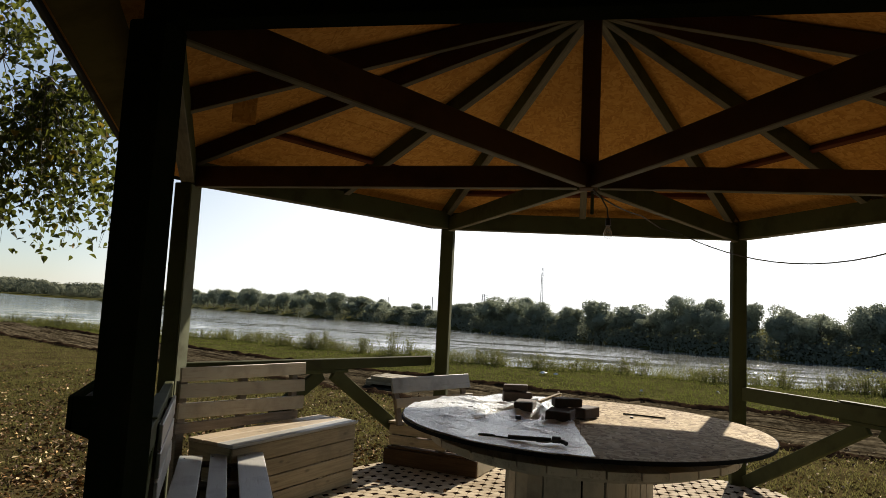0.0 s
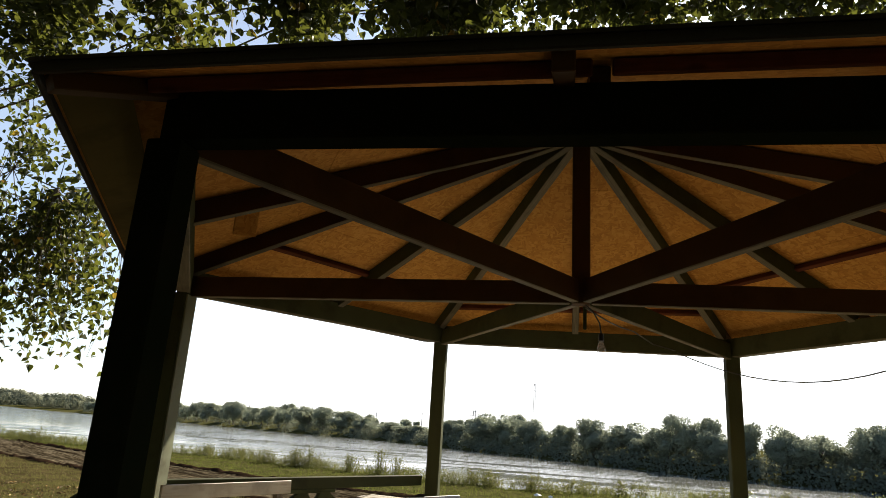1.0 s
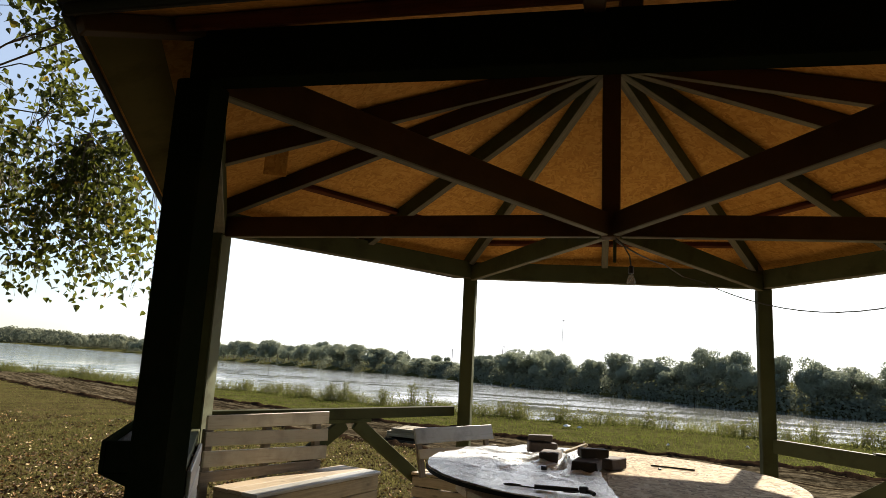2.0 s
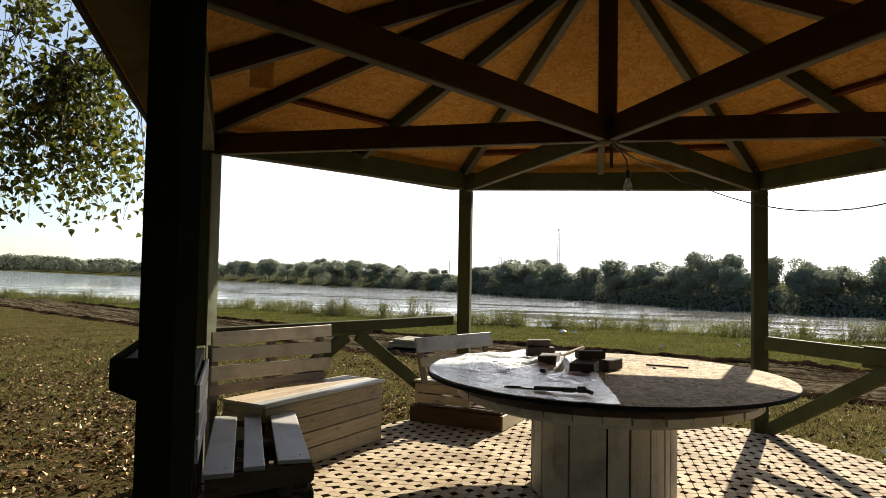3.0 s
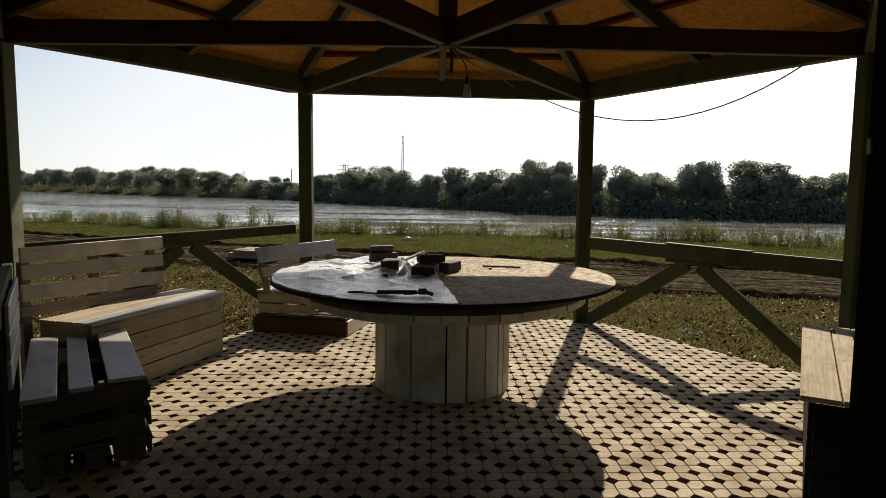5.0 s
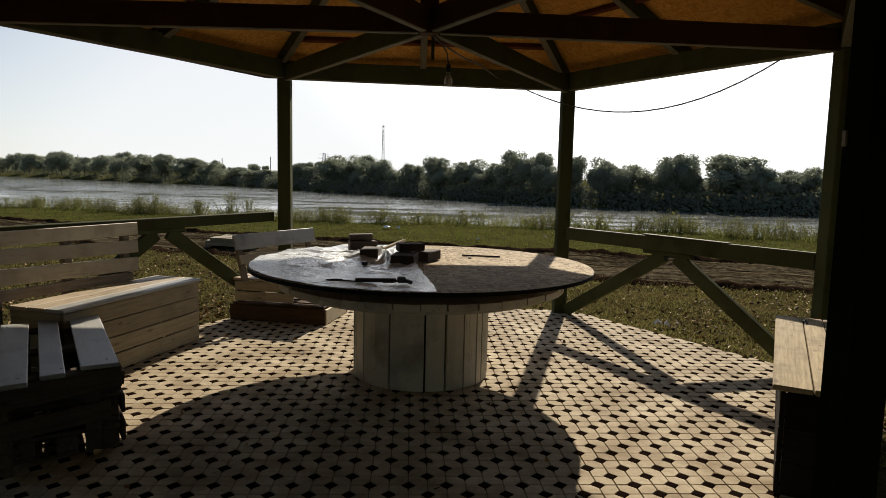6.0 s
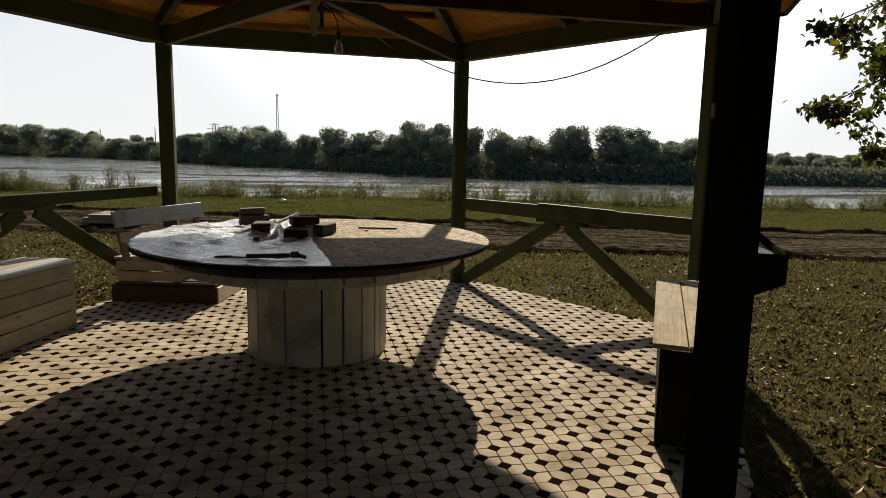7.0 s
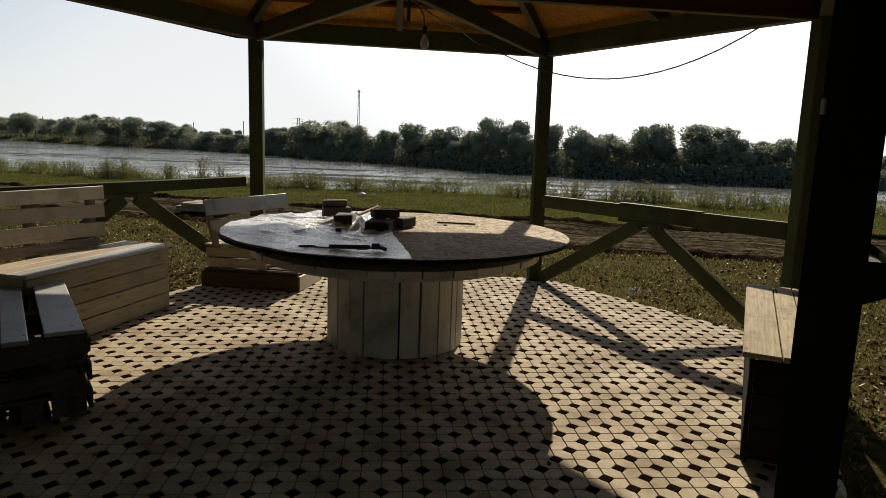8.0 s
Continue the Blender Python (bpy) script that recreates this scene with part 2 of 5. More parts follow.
def ground_mat():
    n = Nodes("grassy river bank soil")
    geo = n.add("ShaderNodeNewGeometry")
    sep = n.add("ShaderNodeSeparateXYZ")
    n.link(geo.outputs["Position"], sep.inputs[0])
    x, y = sep.outputs[0], sep.outputs[1]
    pos = geo.outputs["Position"]
    wob = n.noise(pos, 0.35, 4.0)
    fine = n.noise(pos, 9.0, 6.0, 0.65)
    mid = n.noise(pos, 1.4, 5.0, 0.6)
    x = n.calc("MAXIMUM", n.calc("MINIMUM", x, 22.0), -40.0)
    mid_line = n.calc("ADD", n.calc("ADD", ROAD[0], n.calc("MULTIPLY", x, ROAD[1])),
                      n.calc("MULTIPLY", n.calc("MULTIPLY", x, x), ROAD[2]))
    off = n.calc("SUBTRACT", y, mid_line)
    away = n.calc("ABSOLUTE", n.calc("ADD", off, n.calc("MULTIPLY", n.calc("SUBTRACT", wob, 0.5), 1.6)))
    road = n.ramp(n.calc("ADD", n.calc("MULTIPLY", away, 0.2), n.calc("MULTIPLY", n.calc("SUBTRACT", fine, 0.5), 0.12)),
                  [(0.36, (1, 1, 1)), (0.42, (0, 0, 0))])
    beyond = n.ramp(n.calc("MULTIPLY", n.calc("ADD", off, 1.0), 0.1), [(0.2, (0, 0, 0)), (0.36, (1, 1, 1))])
    lawn = n.ramp(mid, [(0.3, (0.038, 0.027, 0.013)), (0.5, (0.056, 0.045, 0.019)), (0.7, (0.085, 0.062, 0.029))])
    meadow = n.ramp(mid, [(0.3, (0.04, 0.041, 0.013)), (0.7, (0.075, 0.07, 0.026))])
    col = n.mix(beyond, lawn, meadow)
    lane = n.add("ShaderNodeCombineXYZ")
    n.link(n.calc("MULTIPLY", x, 0.35), lane.inputs[0])
    n.link(n.calc("MULTIPLY", off, 5.0), lane.inputs[1])
    streak = n.noise(lane.outputs[0], 1.0, 4.0, 0.6)
    dirt = n.ramp(n.mix(0.75, fine, streak), [(0.4, (0.016, 0.011, 0.007)), (0.5, (0.05, 0.04, 0.024)), (0.6, (0.105, 0.085, 0.054))])
    col = n.mix(road, col, dirt)
    grit = n.ramp(fine, [(0.3, (0.35, 0.35, 0.35)), (0.68, (1.25, 1.25, 1.25))])
    col = n.mix(1.0, col, grit, "MULTIPLY")
    height = n.calc("ADD", n.calc("MULTIPLY", fine, 0.6), mid)
    return n.done(col, 0.95, height, 0.9, 0.05, spec=0.0)


def water_mat():
    n = Nodes("silty river water")
    pos = n.add("ShaderNodeNewGeometry").outputs["Position"]
    a = n.add("ShaderNodeMapping", Scale=(0.35, 1.5, 1.0), Rotation=(0, 0, 0.45))
    n.link(pos, a.inputs[0])
    ripples = n.noise(a.outputs[0], 2.4, 5.0, 0.62)
    patch = n.noise(a.outputs[0], 0.16, 5.0, 0.65)
    swell = n.noise(a.outputs[0], 0.35, 3.0)
    calm = n.ramp(patch, [(0.48, (0.04, 0.04, 0.04)), (0.62, (1.1, 1.1, 1.1))])
    height = n.calc("MULTIPLY", n.calc("ADD", ripples, n.calc("MULTIPLY", swell, 1.6)), calm)
    return n.done((0.16, 0.165, 0.15), 0.05, height, 0.6, 0.07, spec=0.7)


def dry_leaf_mat():
    n = Nodes("fallen dry leaves")
    col = n.ramp(n.island(), [(0.0, (0.05, 0.027, 0.013)), (0.45, (0.1, 0.056, 0.022)), (0.7, (0.2, 0.105, 0.036)), (0.88, (0.38, 0.23, 0.09)), (1.0, (0.62, 0.5, 0.3))])
    return n.done(col, 0.7, spec=0.1)


def leaf_mat(name, a, b, c, trans=0.45, glow=(0.5, 0.55, 0.08), rough=0.85, spec=0.0):
    n = Nodes(name)
    col = n.ramp(n.island(), [(0.0, a), (0.55, b), (0.97, b), (1.0, c)])
    n.done(col, rough, spec=spec)
    tl = n.add("ShaderNodeBsdfTranslucent")
    n.link(n.mix(0.3, col, glow), tl.inputs[0])
    mx = n.add("ShaderNodeMixShader", Fac=trans)
    n.link(n.bsdf.outputs[0], mx.inputs[1])
    n.link(tl.outputs[0], mx.inputs[2])
    n.link(mx.outputs[0], n.tree.nodes["Material Output"].inputs[0])
    return n.mat


LEAF = leaf_mat("green tree leaves", (0.018, 0.025, 0.009), (0.036, 0.044, 0.012), (0.375, 0.188, 0.0225), 0.23, rough=0.6, spec=0.12)
# pale grey base colours stand in for haze over the far bank
FAR_LEAF = leaf_mat("far foliage greyed for haze", (0.25, 0.27, 0.205), (0.29, 0.315, 0.235), (0.3, 0.31, 0.22), 0.5, (0.3, 0.33, 0.2), rough=0.9)
SHRUB = leaf_mat("waterside shrubs greyed for haze", (0.13, 0.14, 0.1), (0.16, 0.17, 0.12), (0.17, 0.18, 0.12), 0.4, (0.2, 0.22, 0.14), rough=0.9)
GRASS = leaf_mat("bank grass", (0.045, 0.053, 0.012), (0.078, 0.09, 0.02), (0.17, 0.15, 0.05), 0.4, (0.18, 0.2, 0.04))
WEED = leaf_mat("pale bank weeds", (0.06, 0.066, 0.022), (0.115, 0.118, 0.04), (0.26, 0.22, 0.1), 0.45, (0.24, 0.25, 0.07))
DRY_GRASS = leaf_mat("trodden dry grass", (0.056, 0.053, 0.017), (0.1, 0.093, 0.032), (0.28, 0.23, 0.12), 0.42, (0.2, 0.18, 0.06))
GROUND, WATER, DRY_LEAF = ground_mat(), water_mat(), dry_leaf_mat()


# ---- building helpers ----
def mesh_of(name, verts, faces, material, smooth=False):
    me = bpy.data.meshes.new(name)
    me.from_pydata([tuple(v) for v in verts], [], [tuple(f) for f in faces])
    me.materials.append(material)
    if smooth:
        me.polygons.foreach_set("use_smooth", [True] * len(me.polygons))
    me.update()
    return me


def part(name, bm, material, parent=None, label="", m=None, smooth=False):
    """Links a bmesh (or a mesh) as one object under a thing or a part."""
    if isinstance(bm, bpy.types.Mesh):
        me = bm
    else:
        me = bpy.data.meshes.new(name)
        bm.to_mesh(me)
        bm.free()
        me.materials.append(material)
        if smooth:
            me.polygons.foreach_set("use_smooth", [True] * len(me.polygons))
    ob = new(name, me)
    if parent is not None:
        ob.parent = parent
    if m is not None:
        ob.matrix_basis = m
    if label:
        ob["label"] = label
    return ob


def sub_part(name, bm, material, parent, label="", m=None, smooth=False):
    """A part of a part: m is given in the thing's space."""
    ob = part(name, bm, material, parent, label, None, smooth)
    ob.matrix_basis = parent.matrix_basis.inverted() @ (m if m is not None else Matrix.Identity(4))
    return ob


def thing(name, m, label, category, group="", kind=""):
    ob = new(name)
    ob.matrix_basis = m
    return tagged(ob, label, category, group, kind)


def box_bm(lx, ly, lz, bevel=0.004, warp=0.0):
    bm = bmesh.new()
    bmesh.ops.create_cube(bm, size=1.0)
    for v in bm.verts:
        v.co = Vector((v.co.x * lx, v.co.y * ly, v.co.z * lz))
        if warp:
            v.co += Vector([random.uniform(-warp, warp) for _ in range(3)])
    if bevel:
        bmesh.ops.bevel(bm, geom=list(bm.edges), offset=bevel, segments=1, affect="EDGES")
    return bm


def along(a, b, up=(0, 0, 1)):
    """A frame at the middle of a-b with x along it and z as near to up as can be."""
    a, b = Vector(a), Vector(b)
    x = (b - a).normalized()
    y = Vector(up).cross(x).normalized()
    z = x.cross(y)
    m = Matrix((x, y, z)).transposed().to_4x4()
    m.translation = (a + b) / 2
    return m, (b - a).length


def beam(name, a, b, w, h, material, parent, label="", up=(0, 0, 1), bevel=0.005, warp=0.0):
    m, length = along(a, b, up)
    return part(name, box_bm(length, w, h, bevel, warp), material, parent, label, m)


def sub_beam(name, a, b, w, h, material, parent, label="", up=(0, 0, 1), bevel=0.005):
    m, length = along(a, b, up)
    return sub_part(name, box_bm(length, w, h, bevel), material, parent, label, m)


def board(name, centre, size, rz, material, parent, label="", rx=0.0, ry=0.0, bevel=0.004, warp=0.0):
    """A board by its centre, its size along local axes and turns in degrees."""
    return part(name, box_bm(*size, bevel, warp), material, parent, label, pose(*centre, rx, ry, rz))


def tube_bm(points, radii, sides=6, bm=None):
    bm = bm or bmesh.new()
    pts = [Vector(p) for p in points]
    rings = []
    ref = Vector((0.31, 0.17, 0.93)).normalized()
    for i, p in enumerate(pts):
        d = (pts[min(i + 1, len(pts) - 1)] - pts[max(i - 1, 0)]).normalized()
        s = d.cross(ref)
        s = s.normalized() if s.length > 1e-4 else Vector((1, 0, 0))
        t = d.cross(s)
        r = radii[i] if isinstance(radii, (list, tuple)) else radii
        rings.append([bm.verts.new(p + r * (math.cos(a) * s + math.sin(a) * t))
                      for a in (2 * math.pi * k / sides for k in range(sides))])
    for ra, rb in zip(rings, rings[1:]):
        for k in range(sides):
            bm.faces.new((ra[k], ra[(k + 1) % sides], rb[(k + 1) % sides], rb[k]))
    bm.faces.new(rings[0][::-1])
    bm.faces.new(rings[-1])
    return bm


def disc_bm(radius, z0, z1, sides=64, start=0.0, end=2 * math.pi, wobble=0.0):
    """An upright prism on a circle or on a sector of it."""
    bm = bmesh.new()
    full = abs(end - start - 2 * math.pi) < 1e-6
    count = sides if full else max(3, int(sides * (end - start) / (2 * math.pi)) + 1)
    ang = [start + (end - start) * k / (count if full else count - 1) for k in range(count)]
    rim = [(radius * (1 + random.uniform(-wobble, wobble)) * math.cos(a), radius * math.sin(a)) for a in ang]
    low = [bm.verts.new((x, y, z0)) for x, y in rim]
    high = [bm.verts.new((x, y, z1)) for x, y in rim]
    bm.faces.new(low[::-1])
    bm.faces.new(high)
    for k in range(count):
        j = (k + 1) % count
        bm.faces.new((low[k], low[j], high[j], high[k]))
    return bm


# ---- ground, river, far bank ----
FAR_X = [-3000, -760, -320, -150, -85, -50, -30, 0, 17, 30, 47, 74, 160, 600, 3000]
FAR_Y = [2600, 770, 402, 262, 202, 178, 152, 114, 92, 81.5, 72.4, 68.5, 62, 50, 40]


def near_bank(x):
    return 16.6 - 0.28 * np.clip(x, -400, 40) + 0.5 * np.sin(0.35 * x) + 0.35 * np.sin(0.9 * x + 1)


def far_bank(x):
    return np.interp(x, FAR_X, FAR_Y)


def road_line(x):
    return ROAD[0] + ROAD[1] * x + ROAD[2] * np.clip(x, -40, 40) ** 2


def hills(x, y, seed=0.0):
    return (np.sin(1.3 * x + seed) * np.cos(1.1 * y + 2 * seed) + 0.5 * np.sin(2.9 * x - 1.7 * y + seed))


def ground_z(x, y):
    x, y = np.asarray(x, float), np.asarray(y, float)
    z = -0.07 + 0.018 * hills(x, y) + 0.012 * hills(2.3 * x, 2.1 * y, 1.0)
    off = y - road_line(x)
    rut = np.exp(-((np.abs(off) - 0.75) / 0.22) ** 2)
    ridge = np.exp(-((np.abs(off) - 1.88) / 0.14) ** 2) * (0.6 + 0.4 * hills(3.1 * x, 2.7 * y, 2.0))
    z = z - 0.07 * rut + 0.06 * ridge - 0.03 * np.exp(-(off / 1.5) ** 2)
    flat = np.clip((3.4 - np.hypot(x, y)) / 0.5, 0, 1)
    z = z * (1 - flat) + -0.03 * flat
    drop = np.clip((y - near_bank(x)) / 4.0, 0, 1)
    z = z - 3.6 * drop * drop * (3 - 2 * drop)
    rise = np.clip((y - far_bank(x) + 2.0) / 7.0, 0, 1)
    return z + (3.0 + 0.3 * hills(0.05 * x, 0.05 * y)) * rise * rise * (3 - 2 * rise)


def spaced(lo, hi, step, grow, far):
    """Grid lines: even from lo to hi, then ever wider out to far."""
    mid = list(np.arange(lo, hi + 1e-6, step))
    up, down, s = [], [], step
    v = hi
    while v < far:
        s *= grow
        v += s
        up.append(v)
    v, s = lo, step
    while v > -far:
        s *= grow
        v -= s
        down.append(v)
    return np.array(down[::-1] + mid + up)


def build_ground():
    gx, gy = spaced(-14, 14, 0.16, 1.07, 3200), spaced(-6, 22, 0.16, 1.07, 3200)
    xx, yy = np.meshgrid(gx, gy)
    zz = ground_z(xx, yy)
    nx, ny = len(gx), len(gy)
    verts = np.stack([xx, yy, zz], -1).reshape(-1, 3)
    i = (np.arange(ny - 1)[:, None] * nx + np.arange(nx - 1)[None]).ravel()
    faces = np.stack([i, i + 1, i + nx + 1, i + nx], -1)
    me = mesh_of("ground", verts.tolist(), faces.tolist(), GROUND, True)
    tagged(new("ground", me), "trodden grass and bare soil of a flat river bank", "ground", kind="structure")


build_ground()
wbm = bmesh.new()
wv = [wbm.verts.new(p) for p in ((-3100, -300, -2.4), (3100, -300, -2.4), (3100, 3100, -2.4), (-3100, 3100, -2.4))]
wbm.faces.new(wv)
tagged(part("water", wbm, WATER), "wide calm river with glittering ripples", "water", kind="structure")

# ---- the gazebo ----
POSTS = {"far_left": (-1.45, 2.565), "far_right": (1.56, 2.565), "east": (2.93, 0.03),
         "near_right": (1.343, -2.525), "near_left": (-1.498, -2.578), "west": (-3.02, 0.0)}
RING = ["near_left", "near_right", "east", "far_right", "far_left", "west"]
TIE_Z, BEAM_LOW, BEAM_TOP = 2.41, 2.435, 2.62
APEX, SLOPE, EAVE = 3.7965, 0.425, 2.98                   # underside of the roof boards


SETTLED = {"far_left": 0.005, "far_right": -0.035, "east": -0.025, "near_right": 0.01, "near_left": 0.015, "west": -0.02}   # posts of uneven height


def roof_z(apothem):
    return APEX - SLOPE * apothem


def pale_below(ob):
    """Paints faces that look down paler, as if lit from the floor."""
    ob.data.materials.append(LIT_UNDERSIDE)
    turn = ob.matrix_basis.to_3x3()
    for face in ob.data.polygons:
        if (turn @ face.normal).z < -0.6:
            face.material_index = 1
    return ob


def build_gazebo():
    hut = thing("gazebo", pose(0, 0, 0), "open six-sided timber gazebo with olive green posts and strand board roof", "gazebo")
    for key in RING:
        x, y = POSTS[key]
        # the near posts' darker green stands in for shade on them
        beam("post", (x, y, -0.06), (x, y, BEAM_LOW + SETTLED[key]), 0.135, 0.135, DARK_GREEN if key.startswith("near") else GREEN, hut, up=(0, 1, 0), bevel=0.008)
    x, y = POSTS["west"]
    # board on the west post; its paler colour stands in for a sun patch
    board("facing_board", (x + 0.0745, y, 1.2), (0.013, 0.13, 2.4), 0, PALE_GREEN, hut, "grey green facing board paled for the sun patch on a post", bevel=0.002)
    for a, b in zip(RING, RING[1:] + RING[:1]):
        pa, pb = Vector((*POSTS[a], 0)), Vector((*POSTS[b], 0))
        d = (pb - pa).normalized()
        z = (BEAM_LOW + BEAM_TOP) / 2
        za, zb = Vector((0, 0, z + SETTLED[a])), Vector((0, 0, z + SETTLED[b]))
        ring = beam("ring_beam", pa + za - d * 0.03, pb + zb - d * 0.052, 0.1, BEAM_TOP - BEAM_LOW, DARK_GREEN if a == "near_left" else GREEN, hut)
        if a != "near_left":
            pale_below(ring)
    beam("hanger_strip", (0.03, 0.085, 2.25), (0.03, 0.085, TIE_Z + 0.05), 0.024, 0.02, GREEN, hut, up=(0, 1, 0))
    beam("king_post", (0, 0, TIE_Z - 0.004), (0, 0, 3.72), 0.125, 0.125, BROWN, hut, up=(0, 1, 0), bevel=0.006)
    for key in RING:
        p = Vector((*POSTS[key], 0))
        d, r = p.normalized(), p.length
        z = Vector((0, 0, TIE_Z + 0.08))
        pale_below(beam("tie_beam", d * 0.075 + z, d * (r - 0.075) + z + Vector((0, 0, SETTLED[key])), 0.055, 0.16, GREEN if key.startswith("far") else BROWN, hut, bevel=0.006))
    for k in range(12):
        ang = radians(-90 + 30 * k)
        d = Vector((math.cos(ang), math.sin(ang), 0))
        hip = k % 2 == 1
        f = math.cos(radians(30)) if hip else 1.0
        at = lambda r, deep: d * r + Vector((0, 0, roof_z(r * f) - deep))  # noqa: E731
        foot = 2.59 / f
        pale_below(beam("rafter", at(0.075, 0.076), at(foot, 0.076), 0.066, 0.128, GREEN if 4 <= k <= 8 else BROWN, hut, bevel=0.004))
        aside = Vector((-0.115, 0, 0)) if k == 0 else Vector()           # the middle tail on the open side is nailed beside its rafter
        deep, reach = (0.042, EAVE / f - 0.03) if k in (0, 1, 11) else (0.025, 2.86 / f)
        beam("rafter_tail", at(foot + 0.002, deep) + aside, at(reach, deep) + aside, 0.066, 0.062 if deep > 0.03 else 0.034, BROWN, hut, bevel=0.004)
    # roof boards, battens, fascia and covering, side by side round the apex
    tilt = math.atan(SLOPE)
    run = EAVE / math.cos(tilt)
    battens = {0: 2.72, 1: 2.3, 2: 1.96, 3: 2.28, 4: 2.16}
    for k in range(6):
        ang = radians(-90 + 60 * k)
        n, t = Vector((math.cos(ang), math.sin(ang), 0)), Vector((-math.sin(ang), math.cos(ang), 0))
        up = (Vector((0, 0, 1)) * math.sin(tilt) - n * math.cos(tilt))
        frame_m = Matrix((t, up, t.cross(up))).transposed().to_4x4()
        frame_m.translation = n * EAVE + Vector((0, 0, roof_z(EAVE)))

        def band(y0, y1, z0, z1, grow=0.0):
            bm = bmesh.new()
            half = lambda y: (run + grow - y) / (run + grow) * (EAVE + grow) * math.tan(radians(30))  # noqa: E731
            ring = [(-half(y0), y0), (half(y0), y0)] + ([(half(y1), y1), (-half(y1), y1)] if y1 < run - 0.01 else [(0.0, y1)])
            lo = [bm.verts.new((x, y, z0)) for x, y in ring]
            hi = [bm.verts.new((x, y, z1)) for x, y in ring]
            bm.faces.new(lo[::-1])
            bm.faces.new(hi)
            for i in range(len(ring)):
                j = (i + 1) % len(ring)
                bm.faces.new((lo[i], lo[j], hi[j], hi[i]))
            return bm

        for y0, y1 in ((0.0, 1.247), (1.25, 2.497), (2.5, run)):
            part("roof_panel", band(y0, y1, 0.0, 0.018), OSB_ROOF, hut, "orange tan strand board sheet", frame_m)
        part("roof_covering", band(-0.03, run, 0.021, 0.032), TAR, hut, "black bitumen roof covering", frame_m)
        if k == 5:
            part("soffit_board", band(0.012, 0.24, -0.022, -0.003), OLIVE_BROWN, hut, "olive painted board under the eave", frame_m)
        edge = roof_z(EAVE)
        half = EAVE * math.tan(radians(30))
        a = battens.get(k, 2.3)
        hb = (a - 0.02) * math.tan(radians(30)) - 0.03
        zb = roof_z(a) - 0.03
        for s in (-1, 1) if k in battens else ():
            beam("batten", n * a + t * (s * 0.03) + Vector((0, 0, zb)), n * a + t * (s * hb) + Vector((0, 0, zb)), 0.045, 0.05,
                 RED_WOOD, hut, "red brown stained batten", up=(n * SLOPE + Vector((0, 0, 1))))
        beam("drip_edge", n * (EAVE + 0.014) - t * (half + 0.006) + Vector((0, 0, edge - 0.006)),
             n * (EAVE + 0.014) + t * (half + 0.006) + Vector((0, 0, edge - 0.006)), 0.022, 0.04, TAR, hut)
    beam("hanger_plate", (-2.13, -0.83, 2.64), (-2.05, -0.97, 2.85), 0.145, 0.022, OSB_ROOF, hut, "short strand board plate", up=(0.5, -0.866, 0))
    board("post_plate", (1.2705, -2.482, 1.61), (0.01, 0.02, 0.05), 0, PINE, hut, "small pale plate nailed to a post", bevel=0.002)
    # railings on the closed sides
    for a, b in (("west", "far_left"), ("far_right", "east"), ("near_left", "west"), ("east", "near_right")):
        pa, pb = Vector((*POSTS[a], 0)), Vector((*POSTS[b], 0))
        d = (pb - pa).normalized()
        up = Vector((0, 0, 1))
        coat = GREEN if b == "near_right" else RAIL_GREEN
        out = Vector((d.y, -d.x, 0)) * (1 if d.x * pa.y - d.y * pa.x < 0 else -1)
        out *= 0.1 if b in ("far_left", "near_right") else 0.0     # these rails are nailed to the outer faces of their posts
        za, zb, tall = {"far_left": (0.99, 1.0, 0.1), "east": (0.878, 0.9, 0.13)}.get(b, (0.865, 0.865, 0.125))
        pa, pb = pa + out, pb + out
        low, high = (za + zb) / 2 - tall / 2, (za + zb) / 2 + tall / 2
        rail = beam("rail", pa + d * 0.09 + up * za, pb - d * (0.5 if b == "near_right" else 0.09) + up * zb, 0.06, tall, coat, hut)
        mid = (pa + pb) / 2
        sub_beam("cleat", mid - d * 0.27 + up * (low - 0.018), mid + d * 0.27 + up * (low - 0.018), 0.055, 0.034, GREEN, rail)
        if b != "far_left":
            sub_beam("cap_board", mid - d * 0.28 + up * (high + 0.008), mid + d * 0.62 + up * (high + 0.008), 0.075, 0.012, coat, rail)
        foot = pa + d * 0.11 + up * 0.03
        head = mid - d * 0.03 + up * (low - 0.035)
        sub_beam("brace", foot.lerp(head, 0.62) if b == "far_left" else foot, head, 0.045, 0.125, GREEN, rail)
        if b != "near_right":
            sub_beam("brace", pb - d * 0.11 + up * 0.03, mid + d * 0.1 + up * (low - 0.035), 0.045, 0.125, GREEN, rail)
    return hut


build_gazebo()


